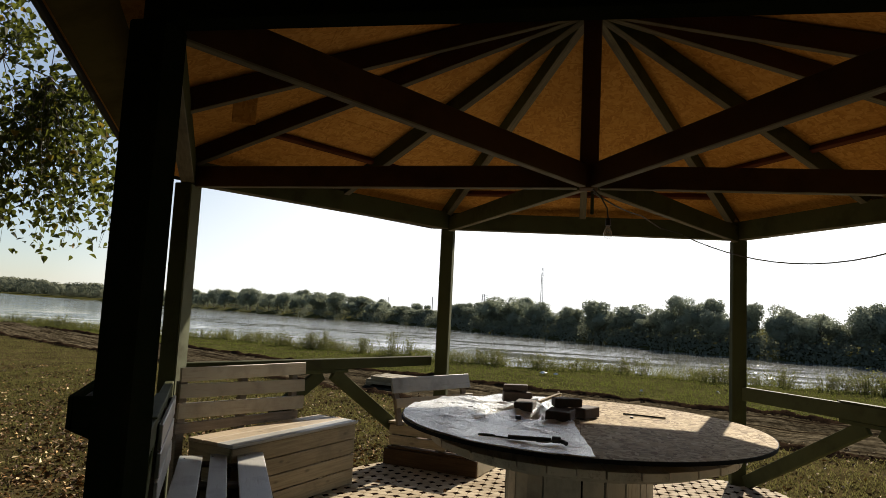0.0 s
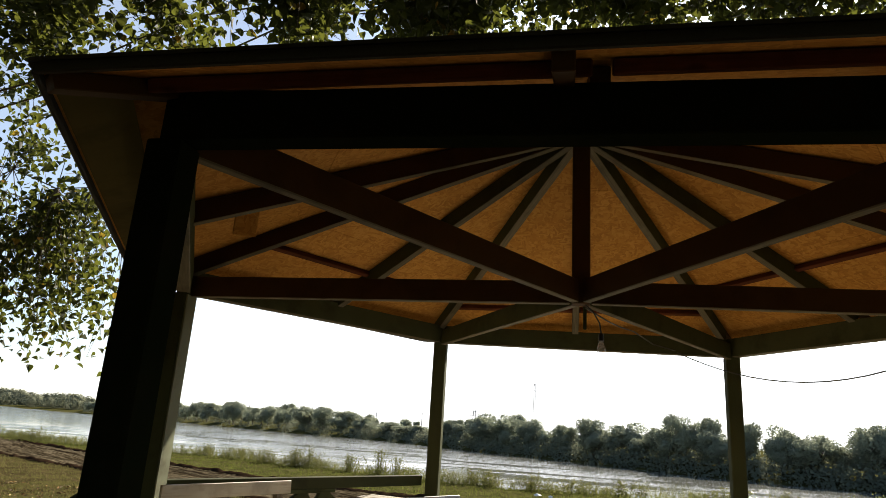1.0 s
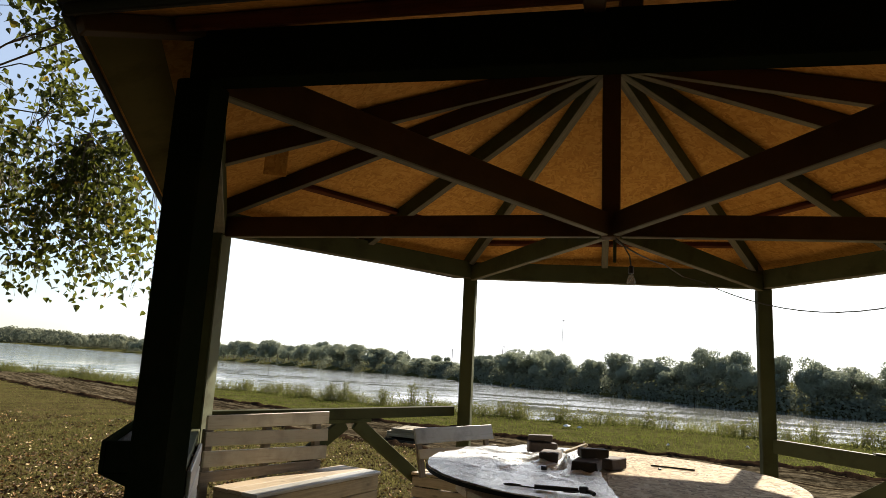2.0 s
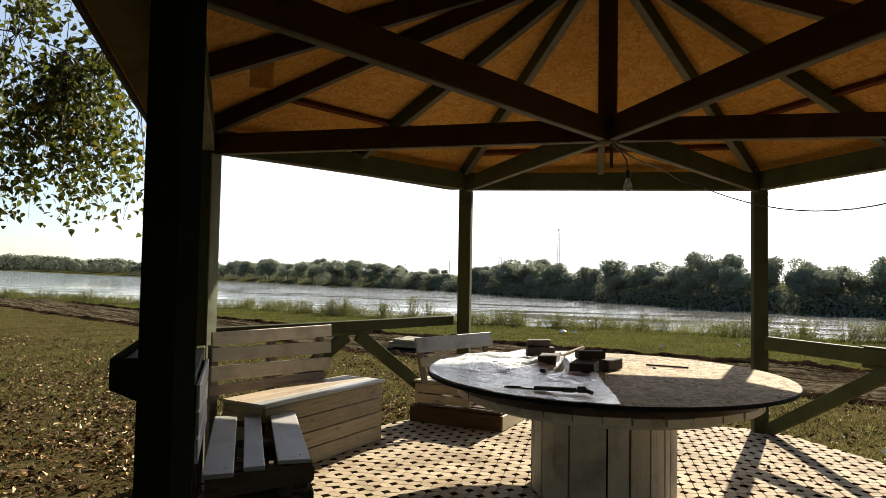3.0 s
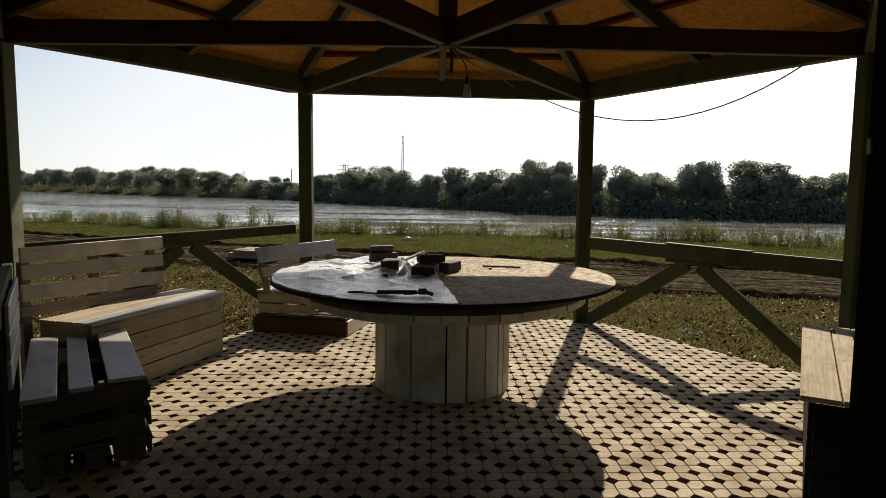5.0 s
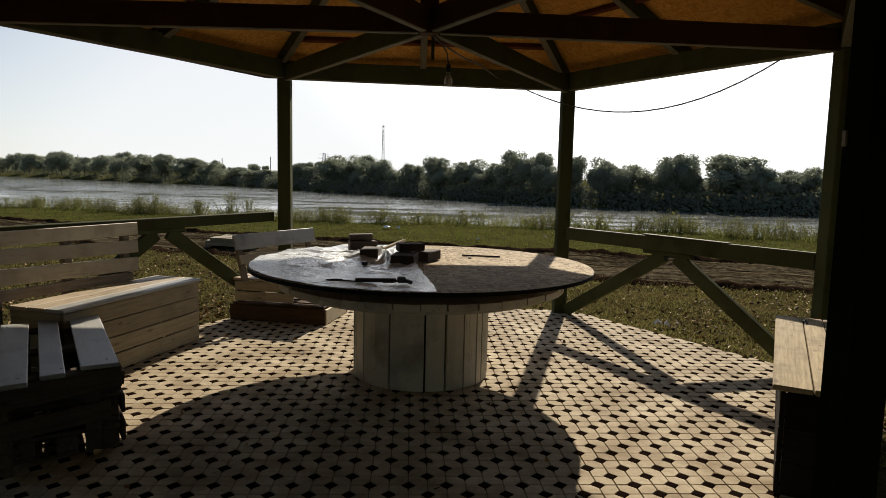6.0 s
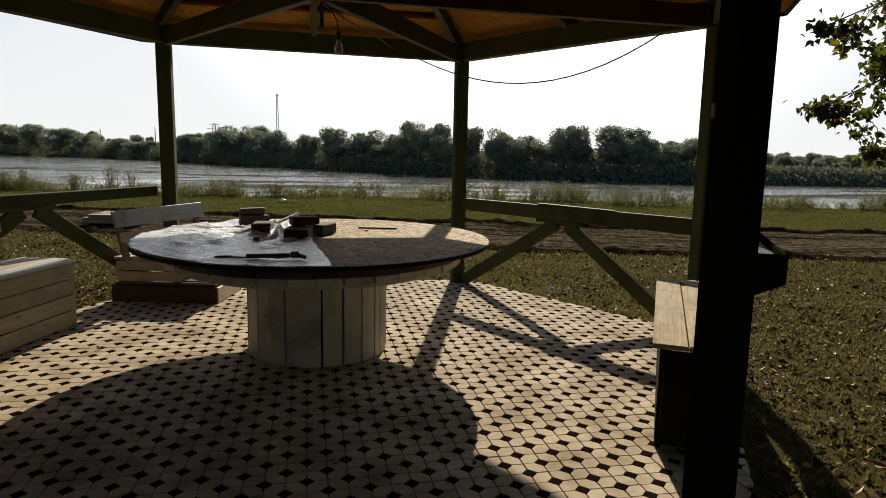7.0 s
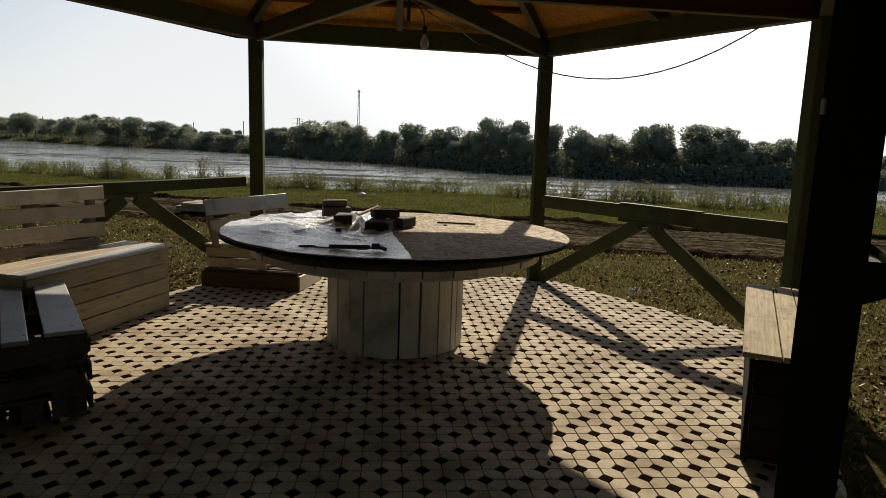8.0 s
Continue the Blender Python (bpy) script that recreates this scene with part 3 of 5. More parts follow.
def planter_box(side_n, side_t, apothem, u0, u1, z0, z1):
    """An empty window box of dark boards, hung on the outside of a railing."""
    n, t = Vector((*side_n, 0)), Vector((*side_t, 0))
    mid = n * apothem + t * ((u0 + u1) / 2)
    length = abs(u1 - u0)
    ang = math.degrees(math.atan2(t.y, t.x))
    box = thing("planter_box", pose(mid.x, mid.y, 0, 0, 0, ang), "dark green wooden flower box hung on the gazebo railing", "planter",
                "planter boxes on the railing")
    zc, h = (z0 + z1) / 2, z1 - z0
    sign = 1 if n.dot(Vector((-t.y, t.x, 0))) > 0 else -1
    for s in (-1, 1):
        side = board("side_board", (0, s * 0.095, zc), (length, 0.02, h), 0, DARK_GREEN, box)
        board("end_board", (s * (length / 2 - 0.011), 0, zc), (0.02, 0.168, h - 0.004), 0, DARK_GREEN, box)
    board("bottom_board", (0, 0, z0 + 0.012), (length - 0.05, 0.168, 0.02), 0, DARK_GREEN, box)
    board("soil", (0, 0, z1 - 0.06), (length - 0.046, 0.166, 0.04), 0, SOIL, box, "dark dry potting soil", warp=0.006)
    for s in (-1, 1):
        bm = bmesh.new()
        q = [(-0.11 * sign, z0), (0.1 * sign, z0), (-0.11 * sign, z0 - 0.1)]
        a = [bm.verts.new((-0.02, y, z)) for y, z in q]
        b = [bm.verts.new((0.02, y, z)) for y, z in q]
        bm.faces.new(a)
        bm.faces.new(b[::-1])
        for i in range(3):
            bm.faces.new((a[i], b[i], b[(i + 1) % 3], a[(i + 1) % 3]))
        bmesh.ops.recalc_face_normals(bm, faces=bm.faces)
        sub_part("bracket", bm, DARK_GREEN, side, m=pose(s * (length / 2 - 0.021), 0, 0))


planter_box((0.866, -0.5), (-0.5, -0.866), 2.7, -0.75, 0.4, 0.835, 0.985)
planter_box((-0.866, -0.5), (0.5, -0.866), 2.815, -0.6, 0.52, 0.93, 1.076)


# ---- paved floor ----
WIDER = {0: 0.11}                                          # one side of the paving reaches further out


def floor_inside(x, y, apothem=2.68):
    return all(x * math.cos(radians(30 + 60 * k)) + y * math.sin(radians(30 + 60 * k)) < apothem + WIDER.get(k, 0.0) for k in range(6))


base_bm = bmesh.new()
rim = [(2.675 / math.cos(radians(30)) * math.cos(radians(60 * k)), 2.675 / math.cos(radians(30)) * math.sin(radians(60 * k))) for k in range(6)]
rim[0] = (rim[0][0] + 0.127 * 0.5, rim[0][1] + 0.127 * 0.866)
rim[1] = (rim[1][0] + 0.127, rim[1][1])
lo, hi = [base_bm.verts.new((*p, -0.12)) for p in rim], [base_bm.verts.new((*p, -0.012)) for p in rim]
base_bm.faces.new(hi)
for v in lo + hi:
    v.co.y = max(v.co.y, -2.58)                           # the paving stops short on the open side
for i in range(6):
    base_bm.faces.new((lo[i], lo[(i + 1) % 6], hi[(i + 1) % 6], hi[i]))
FLOOR = tagged(part("floor", base_bm, JOINT), "six-sided floor of sand coloured paving with small dark diamond stones", "floor", kind="structure")


# ---- benches ----
def pallet_parts(owner, lx, ly, z0, z1, slats, material, low_material=None):
    """A pallet along local x under an owner: deck slats (centre y, width), cross boards, blocks and runners."""
    low_material = low_material or material
    t = 0.022
    for yc, w in slats:
        board("slat", (random.uniform(-0.006, 0.006), yc, z1 - t / 2), (lx, w, t), random.uniform(-0.3, 0.3), material, owner, warp=0.0015)
    for x in (-lx / 2 + 0.055, 0, lx / 2 - 0.055):
        board("cross_board", (x, 0, z1 - 1.5 * t - 0.001), (ly - 0.01, 0.1, t), 90, low_material, owner, warp=0.0015)
        for y in (-ly / 2 + 0.06, 0, ly / 2 - 0.06):
            board("block", (x, y, (z0 + t + z1 - 2 * t - 0.002) / 2), (0.1, 0.1, z1 - z0 - 3 * t - 0.004), 0, low_material, owner)
    for y in (-ly / 2 + 0.06, 0, ly / 2 - 0.06):
        board("runner", (0, y, z0 + t / 2), (lx, 0.1, t), 0, low_material, owner, warp=0.0015)


def slatted_bench():
    """Pallet bench with a boxed slatted back, along the open west railing."""
    n, t = Vector((-0.866, -0.5, 0)), Vector((0.5, -0.866, 0))
    c = n * 2.2 + t * -0.47
    m = pose(c.x, c.y, 0, 0, 0, math.degrees(math.atan2(t.y, t.x)))
    b = thing("pallet_bench", m, "grey glazed pallet bench with three wide seat slats and plank back", "bench")
    # local x runs towards the near end; local y points inwards to the table
    lx, top = 1.24, 0.465
    for y, w, x0, x1 in ((0.167, 0.178, -0.643, 0.647), (-0.045, 0.11, -0.62, 0.732), (-0.225, 0.15, -0.585, 0.82)):
        slat = board("slat", ((x0 + x1) / 2, y, top - 0.012), (x1 - x0, w, 0.024), -0.8, GREY_WOOD, b, warp=0.002)
        for x in (x0 + 0.09, x1 - 0.09):
            sub_part("nail", disc_bm(0.006, 0, 0.002, 8), BLACK, slat, "dark nail head", pose(x, y + 0.03 * (1 if x > 0 else -1), top))
    pallet_parts(b, lx, 0.5, 0.3, top - 0.024, [], GREY_WOOD, DARK_WEATHERED)
    pallet_parts(b, lx, 0.5, 0.15, 0.298, [(0.2, 0.1), (-0.2, 0.1)], DARK_WEATHERED)
    pallet_parts(b, lx, 0.5, 0.0, 0.148, [(0.2, 0.1), (-0.2, 0.1)], DARK_WEATHERED)
    # the near end is cut askew
    beam("end_board", (0.79, -0.3, 0.385), (0.632, 0.255, 0.385), 0.022, 0.11, DARK_WEATHERED, b, warp=0.003)
    beam("end_board", (0.775, -0.29, 0.225), (0.64, 0.2, 0.225), 0.022, 0.1, DARK_WEATHERED, b, warp=0.004)
    for x, y in ((0.76, -0.27), (0.655, 0.12)):
        board("end_post", (x - 0.035, y, 0.165), (0.05, 0.07, 0.33), -15, DARK_WEATHERED, b)
    # rear and lower front boards are added to block light through the base
    for z, h in ((0.075, 0.13), (0.225, 0.13), (0.365, 0.105)):
        board("rear_board", (0, -0.272, z + 0.004), (lx - 0.02, 0.02, h - 0.02), 0, DARK_WEATHERED, b, warp=0.003)
        board("front_board", (0, 0.262, z + 0.004), (lx - 0.02, 0.02, h - 0.03), 0, DARK_WEATHERED, b, warp=0.003)
    for z in (0.525, 0.67, 0.815):
        board("back_board", (0.07, -0.35, z + 0.005), (1.1, 0.02, 0.125), 0, GREY_WOOD, b, warp=0.002)
        board("back_board", (0.07, -0.43, z + 0.005), (1.1, 0.02, 0.125), 0, DARK_WEATHERED, b, warp=0.002)
    for x in (-0.4, 0.07, 0.54):
        board("back_post", (x, -0.39, 0.44), (0.09, 0.058, 0.88), 0, DARK_WEATHERED, b)


def chest_bench():
    """Closed plank bench with a slatted back near the west post."""
    d = Vector((-0.3026, -0.953, 0))
    o = Vector((-1.92, 1.14, 0))
    ang = math.degrees(math.atan2(-d.y, -d.x))
    b = thing("plank_bench", pose(o.x, o.y, 0, 0, 0, ang), "cream plank box bench with slatted back beside the railing", "bench")
    # local x points to the open end (bench lies at -x), local y points outwards
    L, D = 1.43, 0.44
    for k in range(4):
        z = 0.068 + 0.128 * k
        board("front_board", (-L / 2, 0.011, z), (L, 0.02, 0.122 - 0.004 * (k == 1)), random.uniform(-0.15, 0.15), TAN, b, warp=0.002)
        for x in (-0.011, -L + 0.011):
            board("end_board", (x, D / 2 + 0.012, z), (D - 0.024, 0.02, 0.122), 90, TAN, b, warp=0.0015)
    board("back_panel", (-L / 2, D - 0.012, 0.26), (L - 0.05, 0.02, 0.5), 0, WEATHERED, b)
    for y, w, mat in ((0.06, 0.15, GREY_WOOD), (0.212, 0.145, PINE), (0.362, 0.145, PINE)):
        board("seat_board", (-L / 2, y, 0.53), (L + 0.03, w, 0.024), 0, mat, b, warp=0.0015)
    # three slats of the back, the lower two nailed on out of level
    for z, h, lean in ((0.98, 0.102, 0.8), (0.846, 0.1, 2.2), (0.702, 0.112, 2.4)):
        board("back_board", (-0.865, 0.455, z), (1.35, 0.022, h), 0, CREAM, b, rx=-2, ry=lean, warp=0.003)
    board("low_board", (-0.9, 0.462, 0.59), (1.3, 0.02, 0.075), 0, WEATHERED, b, ry=1.5, warp=0.002)
    for x in (-1.49, -0.9, -0.3):
        board("back_post", (x, 0.49, 0.48), (0.07, 0.045, 0.92), 0, WEATHERED, b)


def corner_seat():
    """Low deep pallet seat by the far left post, with one wide back board."""
    ex, ey = Vector((0.971, -0.239, 0)), Vector((0.239, 0.971, 0))
    o = Vector((-1.885, 1.97, 0)) + ex * 0.5 + ey * 0.32
    ang = math.degrees(math.atan2(ex.y, ex.x))
    b = thing("pallet_sofa", pose(o.x, o.y, 0, 0, 0, ang), "low pallet sofa with grey back board and dull brown base", "sofa")
    for y in (-0.31, 0.31):
        board("base_board", (0, y, 0.078), (1.0, 0.025, 0.15), 0, BOX_BROWN, b, "dull brown base board")
    board("base_end", (0.49, 0, 0.076), (0.58, 0.025, 0.144), 90, CREAM, b, "pale end board")
    board("base_end", (-0.49, 0, 0.076), (0.58, 0.025, 0.144), 90, BOX_BROWN, b)
    for y in (-0.24, -0.08, 0.08, 0.24):
        board("base_slat", (0, y, 0.164), (0.96, 0.11, 0.02), 0, BOX_BROWN, b, warp=0.002)
    for z in (0.235, 0.335):
        board("seat_side", (-0.16, -0.27, z + 0.002), (0.62, 0.022, 0.088), 0, PINE, b, warp=0.002)
    for y in (-0.21, -0.05, 0.11):
        board("seat_slat", (0.0, y, 0.404), (0.98, 0.13, 0.022), 0, PINE, b, warp=0.002)
    for x in (-0.42, 0.1):
        for y in (-0.235, 0.2):
            board("seat_leg", (x, y, 0.284), (0.07, 0.045, 0.215), 0, WEATHERED, b)
    inv = b.matrix_basis.inverted()
    p0, p1 = Vector((-1.78, 1.76, 0.79)), Vector((-1.16, 2.66, 0.8))
    lean = Vector((-0.25, 0.16, 1.0))
    m, length = along(inv @ p0, inv @ p1, inv.to_3x3() @ lean)
    part("back_board", box_bm(length, 0.024, 0.15, 0.004), GREY_WOOD, b, "wide pale grey back board", m)
    for f in (0.04, 0.9):
        top = inv @ (p0.lerp(p1, f) + Vector((-0.025, 0.018, 0.06)))
        low = inv @ (p0.lerp(p1, f) + Vector((0.08, -0.055, -0.37)))
        beam("back_post", low, top, 0.07, 0.03, WEATHERED, b)
    q0, q1 = Vector((-1.72, 1.72, 0.63)), Vector((-1.1, 2.62, 0.63))
    m, length = along(inv @ q0, inv @ q1, inv.to_3x3() @ lean)
    part("back_board", box_bm(length, 0.022, 0.09, 0.004), CREAM, b, m=m)


def wall_bench():
    """Narrow bench with a pale top and dark sides along the east railing."""
    n, t = Vector((0.866, -0.5, 0)), Vector((-0.5, -0.866, 0))
    c = n * 2.4 + t * -0.26
    b = thing("plank_bench", pose(c.x, c.y, 0, 0, 0, math.degrees(math.atan2(t.y, t.x))),
              "narrow bench with bare pine top and dark boarded sides", "bench")
    # local x towards the near post, local -y inwards
    L = 1.82
    inward = -1 if Vector((-t.y, t.x, 0)).dot(n) > 0 else 1
    for y, w in ((0.115, 0.165), (-0.03, 0.115), (-0.14, 0.095)):
        board("seat_board", (0, inward * y, 0.528), (L, w, 0.026), 0, WORN_PINE, b, warp=0.0015)
    for k in range(3):
        z = 0.09 + 0.165 * k
        board("front_board", (0, inward * 0.15, z), (L - 0.06, 0.022, 0.163), 0, BLACK_WOOD, b)
        for x in (-L / 2 + 0.043, L / 2 - 0.043):
            board("end_board", (x, inward * -0.02, z), (0.312, 0.022, 0.163), 90, BLACK_WOOD, b)
    part("hook", tube_bm([(0, 0, -0.01), (0, 0, 0.015), (0.03, 0.01, 0.02), (0.05, 0.02, 0.004)], 0.006, 6), BLACK, b, "small bent dark hook", pose(-0.72, inward * 0.03, 0.541))


slatted_bench()
chest_bench()
corner_seat()
wall_bench()


def outside_planks():
    p = thing("plank_stack", pose(-3.85, 9.6, -0.13, 0, 0, -12), "weathered tan planks stacked on bearers beside the dirt track", "planks")
    for x in (-0.45, 0.47):
        board("bearer", (x, 0, 0.02), (0.12, 0.75, 0.04), 0, TAN, p)
    rng = random.Random(15)
    for k in range(3):
        for y in (-0.3, -0.1, 0.1, 0.3):
            shift = 0.14 if k == 2 else rng.uniform(-0.06, 0.06)
            board("plank", (shift, y + rng.uniform(-0.01, 0.01), 0.068 + 0.057 * k), (1.15 - 0.1 * rng.random(), 0.188, 0.055), rng.uniform(-1.0, 1.0), TAN, p, warp=0.004)


outside_planks()

# ---- the cable drum table ----
TABLE = Vector((-0.01, 0.29, 0))
TOP_Z, TOP_R = 0.82, 1.24


def drum_table():
    tb = thing("drum_table", pose(*TABLE), "round table of a white cable drum with strand board top", "table")
    rng = random.Random(4)
    a, widths = 0.0, []
    while sum(widths) < 2 * math.pi:
        widths.append(rng.choice([0.15, 0.27, 0.3, 0.4, 0.52]))
    scale = 2 * math.pi / sum(widths)
    for w in widths:
        w *= scale
        r, gap = 0.5 + rng.uniform(-0.006, 0.004), 0.013
        bm = bmesh.new()
        cols = []
        for ang in (a + gap, a + w / 2, a + w - gap):
            flat = r * (1.0 if ang != a + w / 2 else 0.999)
            cols.append([bm.verts.new((rr * math.cos(ang), rr * math.sin(ang), z)) for rr in (flat, flat - 0.028) for z in (0.0, 0.604)])
        for ca, cb in zip(cols, cols[1:]):
            for i, j in ((0, 1), (1, 3), (3, 2), (2, 0)):
                bm.faces.new((ca[i], cb[i], cb[j], ca[j]))
        for c in (cols[0], cols[-1]):
            bm.faces.new((c[0], c[1], c[3], c[2]))
        bmesh.ops.recalc_face_normals(bm, faces=bm.faces)
        # stand the grain upright: swap axes in the mesh and turn the object back
        bmesh.ops.transform(bm, matrix=pose(0, 0, 0, 0, 90, 0), verts=bm.verts)
        part("stave", bm, WHITE_WOOD, tb, m=pose(0, 0, 0, 0, -90, 0))
        a += w
    # solid black cylinder stands in for the shade inside the hollow drum
    part("core", disc_bm(0.46, 0.002, 0.603, 40), BLACK_WOOD, tb, "black filler standing in for the shaded hollow behind the staves")
    # two crossed layers of flange boards under the top, cut to a circle

    def sliced(y0, y1, radius, z0, z1):
        ys = [y0 + (y1 - y0) * k / 6 for k in range(7)]
        ring = [(math.sqrt(max(1e-4, radius ** 2 - y * y)), y) for y in ys]
        ring += [(-x, y) for x, y in reversed(ring)]
        bm = bmesh.new()
        a, b = [bm.verts.new((x, y, z0)) for x, y in ring], [bm.verts.new((x, y, z1)) for x, y in ring]
        bm.faces.new(a[::-1])
        bm.faces.new(b)
        for k in range(len(ring)):
            q = (k + 1) % len(ring)
            bm.faces.new((a[k], a[q], b[q], b[k]))
        return bm

    for radius, z0, z1, turn in ((0.92, 0.623, 0.665, 8), (1.04, 0.668, 0.712, 98)):
        y = -radius + 0.004
        while y < radius - 0.03:
            w = min(rng.choice([0.13, 0.16, 0.19]), radius - 0.004 - y)
            part("flange_board", sliced(y, y + w - 0.009, radius + rng.uniform(-0.012, 0.012) if abs(y) < 0.7 else radius, z0, z1), WHITE_WOOD, tb, "", pose(0, 0, 0, 0, 0, turn))
            y += w
    part("flange_rim", disc_bm(0.56, 0.606, 0.621, 48), WHITE_WOOD, tb)
    for x in (-0.6, -0.2, 0.2, 0.6):
        board("top_batten", (x, 0, 0.752), (1.5 if abs(x) < 0.5 else 1.2, 0.09, 0.076), 90, WEATHERED, tb)
    for s, e, rz in ((-90, 90, 0), (90, 270, 0)):
        top = part("tabletop", disc_bm(TOP_R, 0.803, TOP_Z, 128, radians(s), radians(e)), OSB_TABLE, tb, "bare strand board half top",
             pose(0.001 if s < 0 else -0.002, 0, 0))
    bm = bmesh.new()
    for k in range(128):
        ang = 2 * math.pi * k / 128
        for r, z in ((TOP_R + 0.001, 0.796), (TOP_R + 0.006, 0.796), (TOP_R + 0.006, 0.8185), (TOP_R + 0.001, 0.8185)):
            bm.verts.new((r * math.cos(ang), r * math.sin(ang), z))
    bm.verts.ensure_lookup_table()
    for k in range(128):
        for i in range(4):
            p, q = 4 * k, 4 * ((k + 1) % 128)
            bm.faces.new([bm.verts[v] for v in (p + i, p + (i + 1) % 4, q + (i + 1) % 4, q + i)])
    bmesh.ops.recalc_face_normals(bm, faces=bm.faces)
    sub_part("edge_band", bm, EDGE_BLACK, top, "black tabletop edge")


drum_table()


def build_film():
    """Wrinkled clear film over the left half of the table, drawn up into folds at its edge by the bricks."""
    nx, ny, rad = 130, 190, TOP_R - 0.006
    verts, faces = [], []
    for j in range(ny + 1):
        y = -rad * math.cos(math.pi * j / ny) * 0.9995
        half = math.sqrt(rad * rad - y * y)
        edge = min(half, 0.06 - 0.1 * (y + 1.2) + 0.004 * math.sin(5 * y) + 0.003 * math.sin(23 * y))
        for i in range(nx + 1):
            x = -half + (edge + half) * i / nx
            near = max(0.0, 1 - abs(x - edge) / 0.5) * max(0.0, 1 - abs(y - 0.2) / 0.85)
            ridge = 1 - abs(noise.noise(Vector((x * 3.0 + 0.6 * y, y * 1.4, 0.0)) * 2.2)) * 2.6
            ridge2 = 1 - abs(noise.noise(Vector((x * 9 - 3 * y, y * 3, 4.0)))) * 2.4
            h = 0.004 + 0.012 * max(0, noise.noise(Vector((x * 4, y * 4, 9.0)))) + 0.008 * max(0, 1 - 4 * abs(noise.noise(Vector((x * 2.2 + y, y * 1.6 - x, 5.0))))) + near * (0.04 * max(0, ridge) ** 3 + 0.022 * max(0, ridge2) ** 3)
            away = math.hypot(x + 0.22, y - 0.25)                 # folds that fan out from under the bricks
            fan = math.atan2(y - 0.25, x + 0.22) + 0.25 * noise.noise(Vector((x * 3, y * 3, 2.0)))
            crease = max(0.0, 1 - 4.0 * abs(noise.noise(Vector((fan * 3.0, 0.4 * away, 7.0)))))
            h += 0.055 * crease ** 1.5 * max(0.0, 1 - away / 1.15) * min(1.0, away / 0.2) * min(1.0, (edge - x) / 0.05 + 0.1)
            verts.append((x, y, h))
    for j in range(ny):
        for i in range(nx):
            q = j * (nx + 1) + i
            faces.append((q, q + 1, q + nx + 2, q + nx + 1))
    film = thing("plastic_film", pose(TABLE.x, TABLE.y, TOP_Z), "wrinkled clear plastic film spread over half the tabletop", "plastic film")
    part("sheet", mesh_of("sheet", verts, faces, FILM, True), FILM, film)
    # loose folds drawn up between the bricks and along the free edge
    rng = random.Random(31)
    for x, y, turn, lx, ly, h in ((-0.28, -0.07, 10, 0.11, 0.3, 0.075), (-0.22, -0.3, -22, 0.08, 0.34, 0.016),
                                  (-0.36, 0.22, 30, 0.1, 0.3, 0.04), (-0.3, 0.5, 14, 0.12, 0.34, 0.03), (-0.48, 0.3, -30, 0.08, 0.3, 0.015)):
        fv, ff = [], []
        for j in range(17):
            for i in range(9):
                u, v = i / 8 - 0.5, j / 16 - 0.5
                crest = max(0.0, 1 - abs(2.4 * (u + 0.22 * math.sin(6 * v + turn))))
                fv.append((lx * u * (1 + 0.4 * math.sin(9 * v)), ly * v, (h * crest ** 0.8 * (1 - 4 * v * v) + 0.004) * (0.8 + 0.4 * rng.random())))
        for j in range(16):
            for i in range(8):
                q = j * 9 + i
                ff.append((q, q + 1, q + 10, q + 9))
        part("fold", mesh_of("fold", fv, ff, FILM, True), FILM, film, "", pose(x, y, 0.014, 0, 0, turn))


build_film()


def brick(x, y, z, rz, size=(0.21, 0.1, 0.065), label="dark brick lying on the tabletop"):
    bm = box_bm(*size, 0.006, 0.005)
    ob = part("brick", bm, BRICK, None, "", pose(x, y, TOP_Z + z + size[2] / 2, 0, 0, rz))
    tagged(ob, label, "brick", "bricks on the table")


brick(-0.4, 0.4, 0.012, 85, (0.2, 0.13, 0.08))
brick(-0.14, 0.16, 0.012, 80, (0.22, 0.17, 0.075))
brick(0.03, 0.42, 0.008, 60, (0.22, 0.12, 0.075))
brick(-0.1, 0.3, 0.088, 20, (0.2, 0.1, 0.06), "dark brick lying across two others")
brick(-0.5, 0.95, 0.01, 15, (0.23, 0.12, 0.085))
brick(-0.52, 0.98, 0.097, 5, (0.2, 0.11, 0.05), "dark brick lying on top of another")


